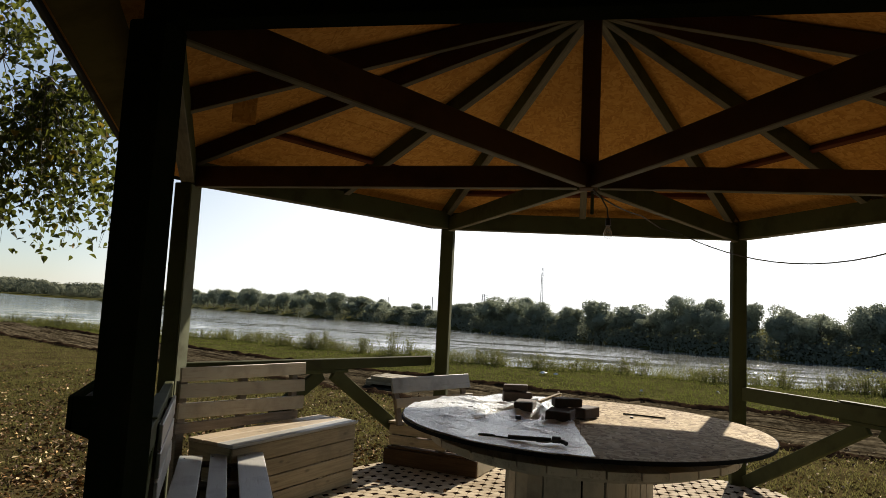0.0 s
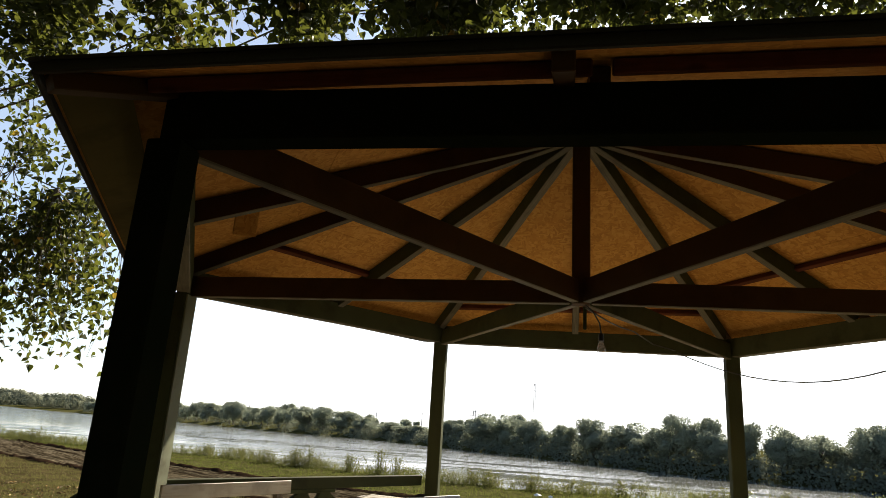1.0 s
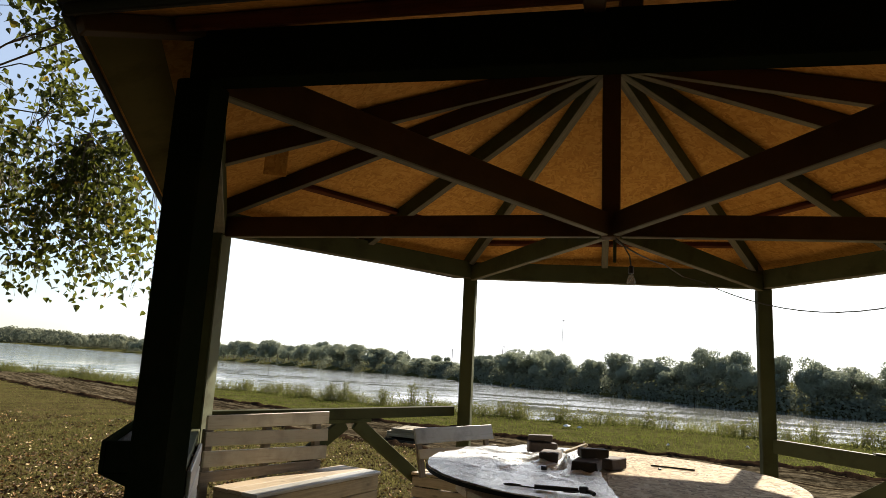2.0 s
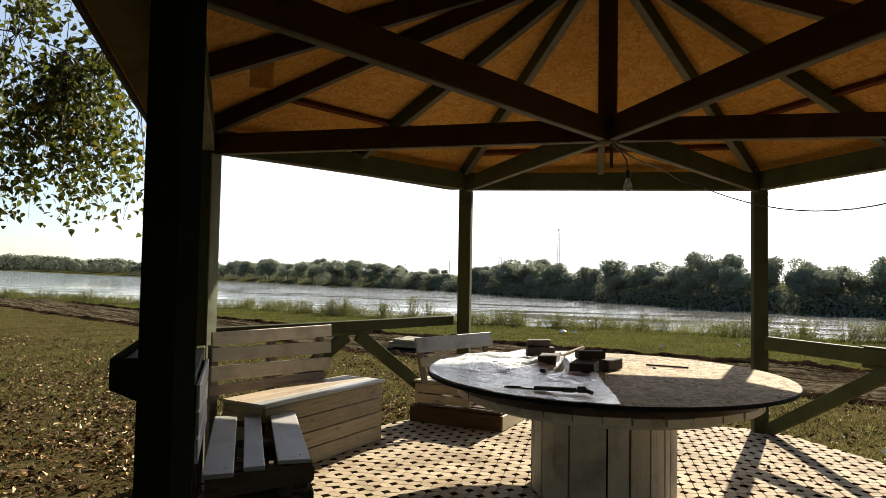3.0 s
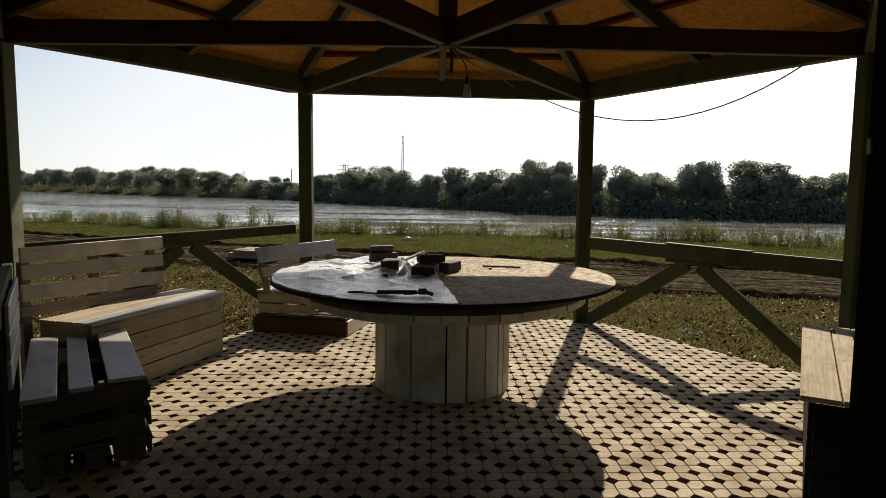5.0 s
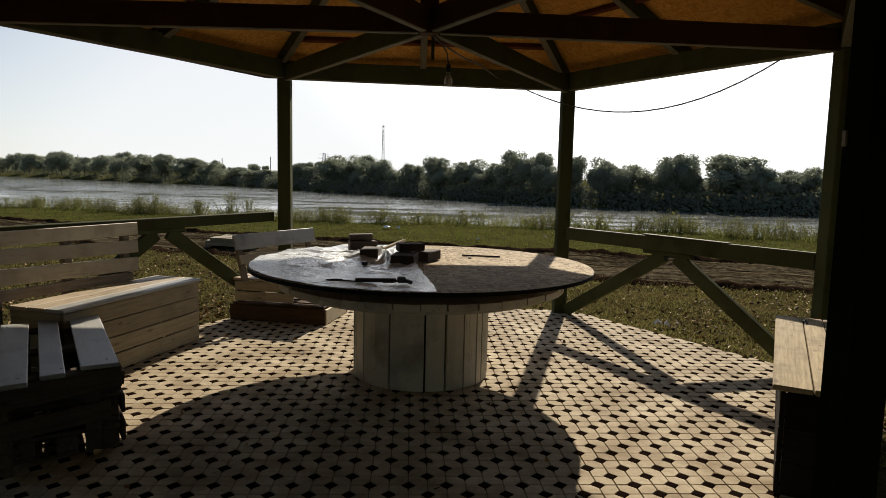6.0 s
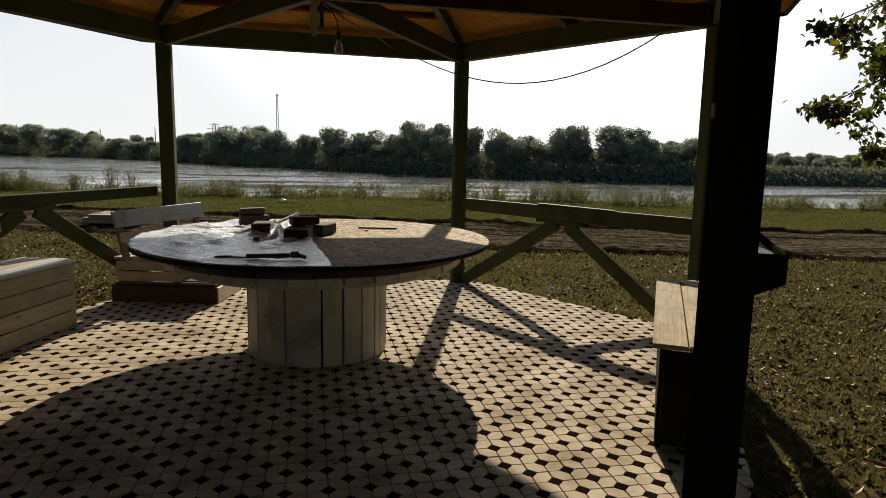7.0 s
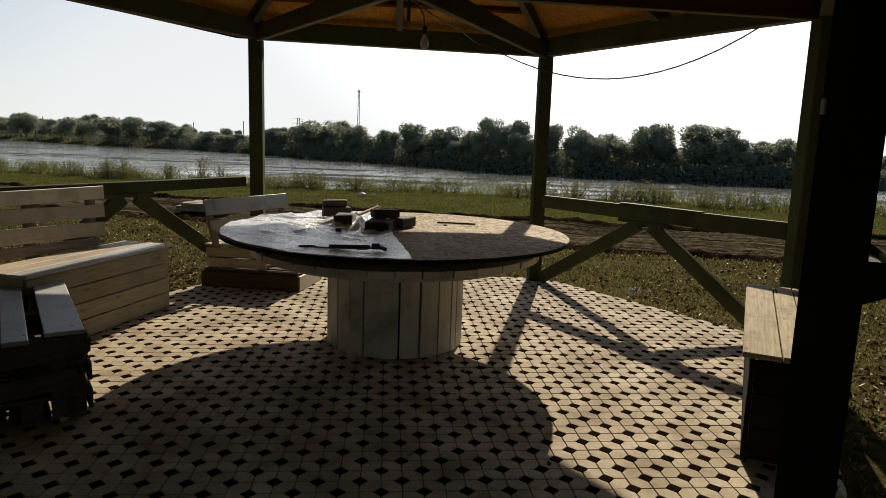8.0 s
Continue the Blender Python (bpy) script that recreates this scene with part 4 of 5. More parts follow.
def small_things():
    gun = thing("caulking_gun", pose(-0.26, -0.7, TOP_Z + 0.012, 0, 0, 2), "black caulking gun lying on the plastic film", "tool")
    part("barrel", tube_bm([(-0.16, 0, 0.014), (0.08, 0, 0.014)], 0.013, 10), BLACK, gun)
    part("rod", tube_bm([(0.08, 0, 0.014), (0.16, 0.0, 0.016)], 0.004, 6), BLACK, gun)
    grip = part("grip", tube_bm([(0.09, 0, 0.014), (0.115, 0.0, 0.018), (0.15, -0.03, 0.014), (0.165, -0.05, 0.01)], 0.012, 8), BLACK, gun)
    sub_part("trigger", tube_bm([(0.09, -0.012, 0.012), (0.06, -0.04, 0.01), (0.0, -0.045, 0.009)], 0.005, 6), BLACK, grip)
    part("head", box_bm(0.05, 0.04, 0.036, 0.006), BLACK, gun, m=pose(0.11, 0, 0.02))
    loop = [(0.05 * math.cos(a) - 0.55, 0.02 * math.sin(a) - 0.63, TOP_Z + 0.014) for a in np.linspace(0.4, 5.4, 14)]
    loop.append((-0.42, -0.67, TOP_Z + 0.014))
    ob = part("wire_loop", tube_bm(loop, 0.004, 6), BLACK)
    tagged(ob, "short black wire loop on the table", "wire")
    ob = part("knob", disc_bm(0.018, 0.0, 0.03, 12), BLACK, None, "", pose(-0.79, 0.33, TOP_Z + 0.006))
    tagged(ob, "small black plastic knob on the film", "knob")
    ob = part("knob", disc_bm(0.02, 0.0, 0.025, 12), BLACK, None, "", pose(-0.42, 0.05, TOP_Z + 0.012))
    tagged(ob, "small black plastic cap among film folds", "knob")
    ob = part("pencil", tube_bm([(0.32, 0.75, TOP_Z + 0.008), (0.62, 0.68, TOP_Z + 0.008)], 0.007, 6), BLACK)
    tagged(ob, "thin dark stick lying on bare strand board", "stick")
    ob = part("cap", disc_bm(0.012, 0.0, 0.012, 10), BLACK, None, "", pose(0.37, 0.6, TOP_Z))
    tagged(ob, "tiny dark cap on bare strand board", "cap")
    fr = thing("wood_offcut", pose(-0.22, 0.62, TOP_Z + 0.02, 0, 0, 25), "pale wooden offcuts propped among the bricks", "offcut")
    beam("stick", (-0.1, 0, 0.05), (0.08, 0, 0.115), 0.05, 0.016, PINE, fr)
    beam("stick", (0.07, 0.03, 0.13), (0.12, 0.05, 0.0), 0.016, 0.016, PINE, fr)


small_things()


# ---- lamp and cable ----
def bulb_lamp():
    lamp = thing("hanging_bulb", pose(0.05, -0.02, TIE_Z), "clear bare bulb hanging on a short cord under the roof", "lamp")
    part("cord", tube_bm([(-0.02, 0.0, -0.006), (0.03, 0.0, -0.05), (0.075, 0, -0.13), (0.085, 0, -0.205)], 0.005, 6), WIRE, lamp)
    socket = part("socket", tube_bm([(0.085, 0, -0.2), (0.085, 0, -0.25)], [0.016, 0.019], 12), BLACK, lamp)
    prof = [(0.012, -0.25), (0.014, -0.262), (0.024, -0.285), (0.03, -0.305), (0.029, -0.322), (0.02, -0.338), (0.006, -0.345)]
    sub_part("bulb", tube_bm([(0.085, 0, z) for _, z in prof], [r for r, _ in prof], 16), BULB_GLASS, socket, "clear glass bulb", smooth=True)
    ob = part("ceiling_cable", tube_bm([(0.03, 0.06, 2.4), (0.2, 0.4, 2.37), (0.33, 0.9, 2.41), (0.5, 1.5, 2.47), (0.75, 2.2, 2.46), (1.0, 2.47, 2.44)], 0.006, 6), WIRE)
    tagged(ob, "thin dark cable running along under the roof", "cable")
    a, b = Vector((1.02, 2.46, 2.42)), Vector((2.72, 0.42, 2.43))
    pts = []
    for k in range(17):
        f = k / 16
        p = a.lerp(b, f)
        p.z -= 1.37 * f * (1 - f) * (0.88 + 0.24 * f)
        pts.append(p)
    ob = part("slack_cable", tube_bm(pts, 0.006, 6), WIRE)
    tagged(ob, "slack dark electric cable hung between two roof beams", "cable")


bulb_lamp()

# ---- trees close by ----
SMALL_LEAF = [(0.0, 0.0), (0.28, 0.36), (0.0, 1.0), (-0.28, 0.36)]
LEAF_SHAPE = [(0.0, 0.0), (0.3, 0.06), (0.44, 0.28), (0.32, 0.58), (0.12, 0.84), (0.0, 1.05), (-0.12, 0.84), (-0.32, 0.58), (-0.44, 0.28), (-0.3, 0.06)]


def leaf_mesh(name, places, sizes, material, rng, droop=0.6, shape=LEAF_SHAPE):
    """One mesh of many bent leaves."""
    verts, faces = [], []
    for p, s in zip(places, sizes):
        yaw, pitch, roll = rng.uniform(0, 6.283), rng.gauss(-droop, 0.55), rng.gauss(0, 0.6)
        m = Euler((pitch, roll, yaw)).to_matrix()
        base = len(verts)
        for i, (x, y) in enumerate(shape):
            bend = -0.22 * y * y + 0.25 * abs(x)
            q = m @ Vector((x * s, y * s, bend * s))
            verts.append((p[0] + q.x, p[1] + q.y, p[2] + q.z))
        half = len(shape) // 2
        faces.append(tuple(range(base, base + half + 1)))
        faces.append((base,) + tuple(range(base + half, base + len(shape))))
    return mesh_of(name, verts, faces, material)


def near_tree(base, fork, limbs, blobs, twigs, per_twig, leaf, spread, seed, label, shade_tops=()):
    """A tree: trunk to the fork, limbs to given tips, and twigs that reach from the limbs into the blobs (centre, radii, share)."""
    rng = random.Random(seed)
    tr = thing("tree", pose(*base), label, "tree", "trees beside the gazebo")
    b = Vector(base)
    pts = [Vector((0, 0, -0.1)), Vector((0.05, 0.02, 0.8)), Vector((0.02, 0.06, 1.7)), Vector(fork) - b]
    trunk = part("trunk", tube_bm(pts, [0.24, 0.2, 0.18, 0.15], 12), BARK, tr, smooth=True)
    nodes = []
    for tip in limbs:
        start, end = Vector(fork) - b, Vector(tip) - b
        line, n = [], 9
        for k in range(n + 1):
            f = k / n
            p = start.lerp(end, f)
            p.z += 0.5 * math.sin(math.pi * f) * (0.5 + rng.random() * 0.2)
            if 0 < k < n:
                p += Vector([rng.gauss(0, 0.06) for _ in range(3)])
            line.append(p)
        part("limb", tube_bm(line, [0.006 * (1 - k / n) + 0.004 for k in range(n + 1)], 7), BARK, trunk, smooth=True)
        nodes += line[2:]
    bm = bmesh.new()
    places, sizes = [], []
    for centre, radii, share in blobs:
        for _ in range(int(twigs * share)):
            while True:
                q = Vector([rng.uniform(-1, 1) for _ in range(3)])
                if q.length < 1:
                    break
            tip = Vector(centre) + Vector([a * r for a, r in zip(q, radii)]) - b
            near = min(nodes, key=lambda nd: (nd - tip).length + 0.2 * rng.random())
            if (near - tip).length > 1.2:
                near = near.lerp(tip, 1 - 1.2 / (near - tip).length)
            midp = near.lerp(tip, 0.5) + Vector((rng.gauss(0, 0.05), rng.gauss(0, 0.05), 0.1 * (near - tip).length))
            tube_bm([near, midp, tip], [0.005, 0.003, 0.0015], 3, bm)
            for k in range(per_twig):
                f = 0.25 + 0.8 * rng.random()
                p = near.lerp(midp, f * 2) if f < 0.5 else midp.lerp(tip, f * 2 - 1)
                places.append(p + Vector([rng.gauss(0, spread) for _ in range(3)]))
                sizes.append(leaf * rng.uniform(0.6, 1.25))
    part("twig_work", bm, BARK, tr)["kind"] = "stuff"
    # unseen leaf masses added behind the camera to block light from the sky
    top_places, top_sizes = [], []
    for centre, radii, count in shade_tops:
        for _ in range(count):
            q = Vector([rng.gauss(0, 0.5) for _ in range(3)])
            top_places.append(Vector(centre) + Vector([a * r for a, r in zip(q, radii)]) - b)
            top_sizes.append(rng.uniform(0.14, 0.24))
    if shade_tops:
        part("upper_crown", leaf_mesh("upper_crown", top_places, top_sizes, LEAF, rng, shape=SMALL_LEAF), LEAF, tr)["kind"] = "stuff"
    part("crown", leaf_mesh("crown", places, sizes, LEAF, rng), LEAF, tr, "green leaves with a few yellow ones")["kind"] = "stuff"


near_tree((-7.6, -0.6, -0.1), (-7.2, -0.5, 3.0),
          [(-3.9, 0.4, 3.4), (-4.6, 1.2, 4.6), (-5.6, 2.6, 3.6), (-4.2, -1.4, 4.6), (-1.8, -1.2, 4.7), (0.6, -0.9, 4.8), (2.2, -0.7, 4.9), (-5.0, -0.2, 5.6)],
          [((-5.2, 0.9, 3.1), (1.3, 1.1, 1.15), 0.1), ((-4.5, 0.0, 3.5), (0.8, 0.8, 0.95), 0.08), ((-5.0, 0.7, 2.3), (0.9, 0.8, 0.46), 0.17), ((-5.2, 0.4, 4.9), (1.7, 1.4, 1.0), 0.07),
           ((-3.3, -1.3, 4.25), (1.3, 0.8, 0.7), 0.36), ((-0.6, -1.1, 4.3), (1.8, 0.8, 0.7), 0.95), ((1.6, -0.8, 4.4), (1.3, 0.8, 0.65), 0.85)],
          470, 30, 0.064, 0.075, 11, "leafy poplar with low hanging branches over the roof",
          [((-6, -8.5, 6.5), (3.2, 2.6, 2.2), 6000), ((-2, -8.5, 7.5), (3.5, 2.2, 1.6), 5000), ((-9, -8, 3.0), (1.6, 2.4, 2.2), 4000),
           ((-3.5, -6.6, 5.6), (3.2, 1.3, 1.6), 9000), ((-4, -10, 9.5), (5, 3, 2.5), 9000), ((-8, -5.5, 6), (2, 2.5, 2.4), 6000)])
near_tree((7.8, -2.2, -0.1), (7.4, -2.0, 2.9),
          [(3.15, -0.75, 2.28), (3.15, -0.75, 1.76), (4.6, 0.4, 3.4), (6.0, -3.8, 4.2), (5.0, -1.2, 4.4), (3.75, -0.65, 1.5)],
          [((3.5, -0.75, 2.23), (0.42, 0.2, 0.11), 0.05), ((3.8, -0.75, 2.12), (0.2, 0.2, 0.25), 0.045), ((3.5, -0.75, 1.74), (0.36, 0.15, 0.05), 0.04), ((3.85, -0.65, 1.48), (0.2, 0.2, 0.06), 0.02),
           ((5.6, -0.8, 3.2), (1.0, 1.0, 1.0), 0.6)],
          400, 22, 0.05, 0.034, 23, "leafy poplar with branches hanging beside the gazebo",
          [((6, -8.5, 6.5), (3.5, 2.8, 2.2), 6000), ((2, -8.5, 7.5), (3.5, 2.4, 1.6), 5000), ((9, -8.5, 3.0), (1.6, 2.6, 2.2), 4000),
           ((3.5, -6.6, 5.6), (3.2, 1.3, 1.6), 9000), ((4, -10, 9.5), (5, 3, 2.5), 9000), ((8, -6, 6), (2, 2.5, 2.4), 6000)])


# ---- trees on the far bank ----
def rounded(me, normals):
    """Lets loose leaf faces catch the light as one rounded mass."""
    me.normals_split_custom_set_from_vertices(normals)
    return me


def lying(out, rng, loose=0.45):
    """Turn of a leaf that lies loosely on a surface facing out."""
    face = (out + Vector([rng.gauss(0, loose) for _ in range(3)])).normalized()
    return face.to_track_quat("Z", "Y").to_matrix() @ Matrix.Rotation(rng.uniform(0, 6.283), 3, "Z")


def far_crown(seed, height, width, clumps, material):
    """Crown of small leaf faces on the shells of many rounded lobes."""
    rng = random.Random(seed)
    verts, faces, bulge = [], [], []
    low = 0.05 * height
    lobes = []
    for k in range(15):
        d = Vector([rng.gauss(0, 1) for _ in range(3)]).normalized() * rng.uniform(0.35, 0.72)
        lobes.append((d, rng.uniform(0.26, 0.42)))
    for k in range(clumps):
        centre, size = lobes[k % len(lobes)]
        d = Vector([rng.gauss(0, 1) for _ in range(3)]).normalized()
        q = centre + d * size * rng.uniform(0.72, 1.0) * (1 + 0.5 * noise.noise(d * 3.5 + centre * 7))
        p = Vector((q.x * width, q.y * width, max(0.05, low + (height - low) * (0.5 + 0.5 * q.z))))
        s = rng.uniform(0.05, 0.13)
        out = (0.9 * d + 0.6 * centre + Vector([rng.gauss(0, 0.22) for _ in range(3)])).normalized()
        m = lying(out, rng)
        base = len(verts)
        for x, y in ((-1, -0.5), (0.4, -1), (1, 0.4), (-0.5, 1)):
            verts.append(tuple(p + m @ Vector((x * s, y * s, 0.25 * s * x * y))))
        faces.append(tuple(range(base, base + 4)))
        bulge += [out] * 4
    tall = height / max(v[2] for v in verts)
    return rounded(mesh_of("crown", [(x, y, tall * z) for x, y, z in verts], faces, material, True), bulge)


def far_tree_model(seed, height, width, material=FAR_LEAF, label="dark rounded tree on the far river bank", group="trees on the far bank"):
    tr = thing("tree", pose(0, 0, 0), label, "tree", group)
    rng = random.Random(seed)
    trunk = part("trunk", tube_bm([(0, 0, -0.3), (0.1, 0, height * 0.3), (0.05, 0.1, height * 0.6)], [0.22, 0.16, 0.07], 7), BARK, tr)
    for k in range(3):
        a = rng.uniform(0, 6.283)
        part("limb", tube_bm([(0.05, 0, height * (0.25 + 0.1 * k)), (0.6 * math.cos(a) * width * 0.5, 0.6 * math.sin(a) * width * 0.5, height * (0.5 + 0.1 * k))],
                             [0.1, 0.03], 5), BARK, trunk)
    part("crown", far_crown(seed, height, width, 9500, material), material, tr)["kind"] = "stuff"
    return tr


def far_woods():
    rng = random.Random(77)
    sizes = ((6.9, 3.3), (6.0, 3.6), (7.3, 3.1), (5.2, 3.1), (6.4, 3.9))
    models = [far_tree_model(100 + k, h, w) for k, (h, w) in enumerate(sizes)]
    spots = []
    # the tall crowns of the opposite bank: place along it, height of the top, width
    tall = [(-83.9, 6.1, 9.7), (-76.3, 6.4, 8.0), (-68, 5.7, 8.6), (-60.9, 4.4, 6.2), (-50.3, 2.7, 9), (-40.1, 2.2, 8.4), (-27.3, 3.6, 5.1), (-22.9, 3.0, 5),
            (-17.3, 5.7, 7.2), (-11.5, 5.9, 6.9), (-6.8, 4.7, 5), (-0.7, 3.1, 4.8), (5, 5, 5.6), (10.4, 4.5, 5.9), (16.5, 5.6, 5.1), (14.2, 3.7, 4.2), (19.9, 5.2, 4),
            (24.3, 4.9, 3.6), (27.3, 4.6, 3.8), (31.1, 3.8, 4.6), (35.6, 5, 4.1), (38, 5.5, 4.5), (43.1, 5.6, 7.3), (47.8, 3, 4), (51.8, 3.6, 3.9)]
    crowns = [(x, float(far_bank(x)) + rng.uniform(5.5, 8.5), top + 0.75, wide) for x, top, wide in tall]
    # lower growth between and before them, thinner towards the bend upstream
    x = 56.0
    while x > -330:
        y = float(far_bank(x)) + rng.uniform(3.5, 9)
        gap = rng.uniform(1.5, 3.2) if x > -30 else rng.uniform(3.5, 8.0)
        size = rng.uniform(0.48, 0.7) if x > -30 else rng.uniform(0.28, 0.48) if x > -95 else rng.uniform(0.8, 1.4)
        spots.append((x, y, size))
        x -= gap
    # woods far upstream, too distant to tell their trees apart
    verts, faces, bulge = [], [], []
    x = -325.0
    while x > -2600:
        cx, cy = x + rng.uniform(-8, 8), float(far_bank(x)) + rng.uniform(8, 60)
        size = rng.uniform(0.0065, 0.0105) * math.hypot(cx, cy)
        x -= 1.2 * size
        cz = float(ground_z(cx, cy)) + 0.9 * size
        for _ in range(500):
            out = Vector([rng.gauss(0, 1) for _ in range(3)]).normalized()
            d = out * rng.uniform(0.6, 1.05) * size
            s = rng.uniform(0.07, 0.14) * size
            m = lying(out, rng)
            base = len(verts)
            for px, py in ((-1, -0.6), (0.6, -0.9), (1, 0.5), (-0.4, 1)):
                verts.append(tuple(Vector((cx + 1.3 * d.x, cy + d.y, cz + d.z)) + m @ Vector((px * s, py * s, 0))))
            faces.append(tuple(range(base, base + 4)))
            bulge += [out] * 4
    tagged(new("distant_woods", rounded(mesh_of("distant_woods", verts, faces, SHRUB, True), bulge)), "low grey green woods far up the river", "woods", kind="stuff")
    for _ in range(60):
        x = rng.uniform(58, 92) if rng.random() < 0.6 else rng.uniform(92, 190)
        spots.append((x, float(far_bank(x)) + rng.uniform(12, 34), rng.uniform(0.26, 0.5)))
    for _ in range(80):
        x = rng.uniform(-330, -60)
        spots.append((x, float(far_bank(x)) + rng.uniform(25, 90), rng.uniform(0.7, 1.05) * (1.35 if x < -120 else 1.0)))
    for _ in range(60):
        x = rng.uniform(-300, 260)
        spots.append((x, float(far_bank(x)) + rng.uniform(60, 190), rng.uniform(0.6, 0.95)))
    first = set()
    for k, (x, y, s) in enumerate(spots):
        i = rng.randrange(5)
        z = float(ground_z(x, y)) - 0.1
        m = Matrix.Translation((x, y, z)) @ pose(0, 0, 0, 0, 0, rng.uniform(0, 360))
        if i not in first:
            ob = models[i]
            first.add(i)
        else:
            ob = copy_thing(models[i], m)
        ob.matrix_basis = m @ Matrix.Diagonal((s * rng.uniform(0.95, 1.28), s * rng.uniform(0.95, 1.28), s, 1))
    for k, (x, y, high, wide) in enumerate(crowns):
        m = Matrix.Translation((x, y, float(ground_z(x, y)) - 0.1)) @ pose(0, 0, 0, 0, 0, rng.uniform(0, 360))
        i = k % 5
        flat = 0.72 * wide / sizes[i][1]
        copy_thing(models[i], m).matrix_basis = m @ Matrix.Diagonal((flat, flat, high / (0.97 * sizes[i][0]), 1))
    # unseen tall trees added behind the camera to block light from there
    grown, placed = far_tree_model(140, 6.8, 3.5, LEAF, "unseen leafy tree added to shade the clearing", "trees round the clearing"), False
    for x, y, s in ((-13, -8.5, 1.5), (-9, -11, 1.7), (-4.5, -12, 1.6), (0.5, -12.5, 1.75), (5, -12, 1.6), (9.5, -10.5, 1.7), (13.5, -8, 1.5),
                    (-15, -4, 1.3), (15.5, -4.5, 1.3), (-7, -15, 2.2), (3, -16, 2.3), (10, -15, 2.2), (-13, -13, 2.1)):
        m = pose(x, y, -0.1, 0, 0, rng.uniform(0, 360))
        ob = copy_thing(grown, m) if placed else grown
        placed = True
        ob.matrix_basis = m @ Matrix.Diagonal((s, s, s, 1))
    # undergrowth that fills the row down to the water
    verts, faces, bulge = [], [], []
    for _ in range(70000):
        x = rng.uniform(-330, 110)
        if x < -95 and rng.random() < 0.7:
            continue
        if rng.random() < 0.45:
            x = rng.uniform(-60, 90)
        y = float(far_bank(x)) + abs(rng.gauss(2.5, 3.0)) + 0.5
        z = float(ground_z(x, y)) + abs(rng.gauss(0, 0.8 if x < 56 else 0.3))
        s = rng.uniform(0.08, 0.22)
        out = Vector((rng.gauss(0, 0.4), rng.gauss(-0.6, 0.3), rng.gauss(0.6, 0.3))).normalized()
        m = lying(out, rng, 0.35)
        base = len(verts)
        for px, py in ((-1, -0.6), (0.6, -0.9), (1, 0.5), (-0.4, 1)):
            verts.append(tuple(Vector((x, y, z)) + m @ Vector((px * s, py * s, 0))))
        faces.append(tuple(range(base, base + 4)))
        bulge += [out] * 4
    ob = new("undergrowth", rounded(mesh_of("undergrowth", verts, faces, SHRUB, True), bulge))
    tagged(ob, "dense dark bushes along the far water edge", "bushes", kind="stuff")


far_woods()


def lattice_mast(x, y, top, width, name, label, arms=()):
    z0 = float(ground_z(x, y))
    mast = thing(name, pose(x, y, z0), label, "mast")
    h = top - z0
    for sx, sy in ((-1, -1), (1, -1), (1, 1), (-1, 1)):
        part("leg", tube_bm([(sx * width, sy * width, 0), (sx * width * 0.35, sy * width * 0.35, h)], 0.15, 4), MASONRY, mast)
    bm = bmesh.new()
    n = 12
    for k in range(n):
        f, g = k / n, (k + 1) / n
        wa, wb = width * (1 - 0.65 * f), width * (1 - 0.65 * g)
        tube_bm([(-wa, -wa, f * h), (wb, -wb, g * h)], 0.06, 4, bm)
        tube_bm([(wa, -wa, f * h), (-wb, -wb, g * h)], 0.06, 4, bm)
    part("bracing", bm, MASONRY, mast)
    for z, half in arms:
        part("arm", tube_bm([(-half, 0, h * z), (half, 0, h * z)], 0.12, 4), MASONRY, mast)


lattice_mast(-17.9, 400, 32.0, 0.9, "radio_mast", "slender lattice radio mast behind the far trees", ((0.97, 1.0), (0.85, 0.9), (0.75, 0.8)))
lattice_mast(-55.0, 410, 14.5, 1.6, "power_pylon", "lattice power pylon with cross arms far away", ((0.95, 3.0), (0.78, 4.0)))
for px, py, ph in ((-115, 400, 9.5), (-86, 400, 11.0), (-165, 420, 11.0), (-210, 420, 10.0), (-250, 430, 10.0)):
    z0 = float(ground_z(px, py))
    ob = part("utility_pole", tube_bm([(0, 0, 0), (0, 0, ph - z0)], [0.3, 0.22], 6), MASONRY, None, "", pose(px, py, z0))
    tagged(ob, "thin grey utility pole far behind the river", "pole", "far poles")


# ---- grass, weeds, leaves, clods, litter ----
def blades(name, spots, heights, widths, lean, material, rng, label, category):
    verts, faces = [], []
    for (x, y, z), h, w in zip(spots, heights, widths):
        a = rng.uniform(0, 6.283)
        dx, dy = math.cos(a) * w, math.sin(a) * w
        lx, ly = rng.gauss(0, lean) * h, rng.gauss(0, lean) * h
        b = len(verts)
        verts += [(x - dx, y - dy, z - 0.01), (x + dx, y + dy, z - 0.01), (x + lx * 0.4 + dx * 0.7, y + ly * 0.4 + dy * 0.7, z + h * 0.55),
                  (x + lx * 0.4 - dx * 0.7, y + ly * 0.4 - dy * 0.7, z + h * 0.55), (x + lx, y + ly, z + h)]
        faces += [(b, b + 1, b + 2, b + 3), (b + 3, b + 2, b + 4)]
    tagged(new(name, mesh_of(name, verts, faces, material)), label, category, kind="stuff")


def clear_of_floor(x, y):
    return not floor_inside(x, y, 2.74)


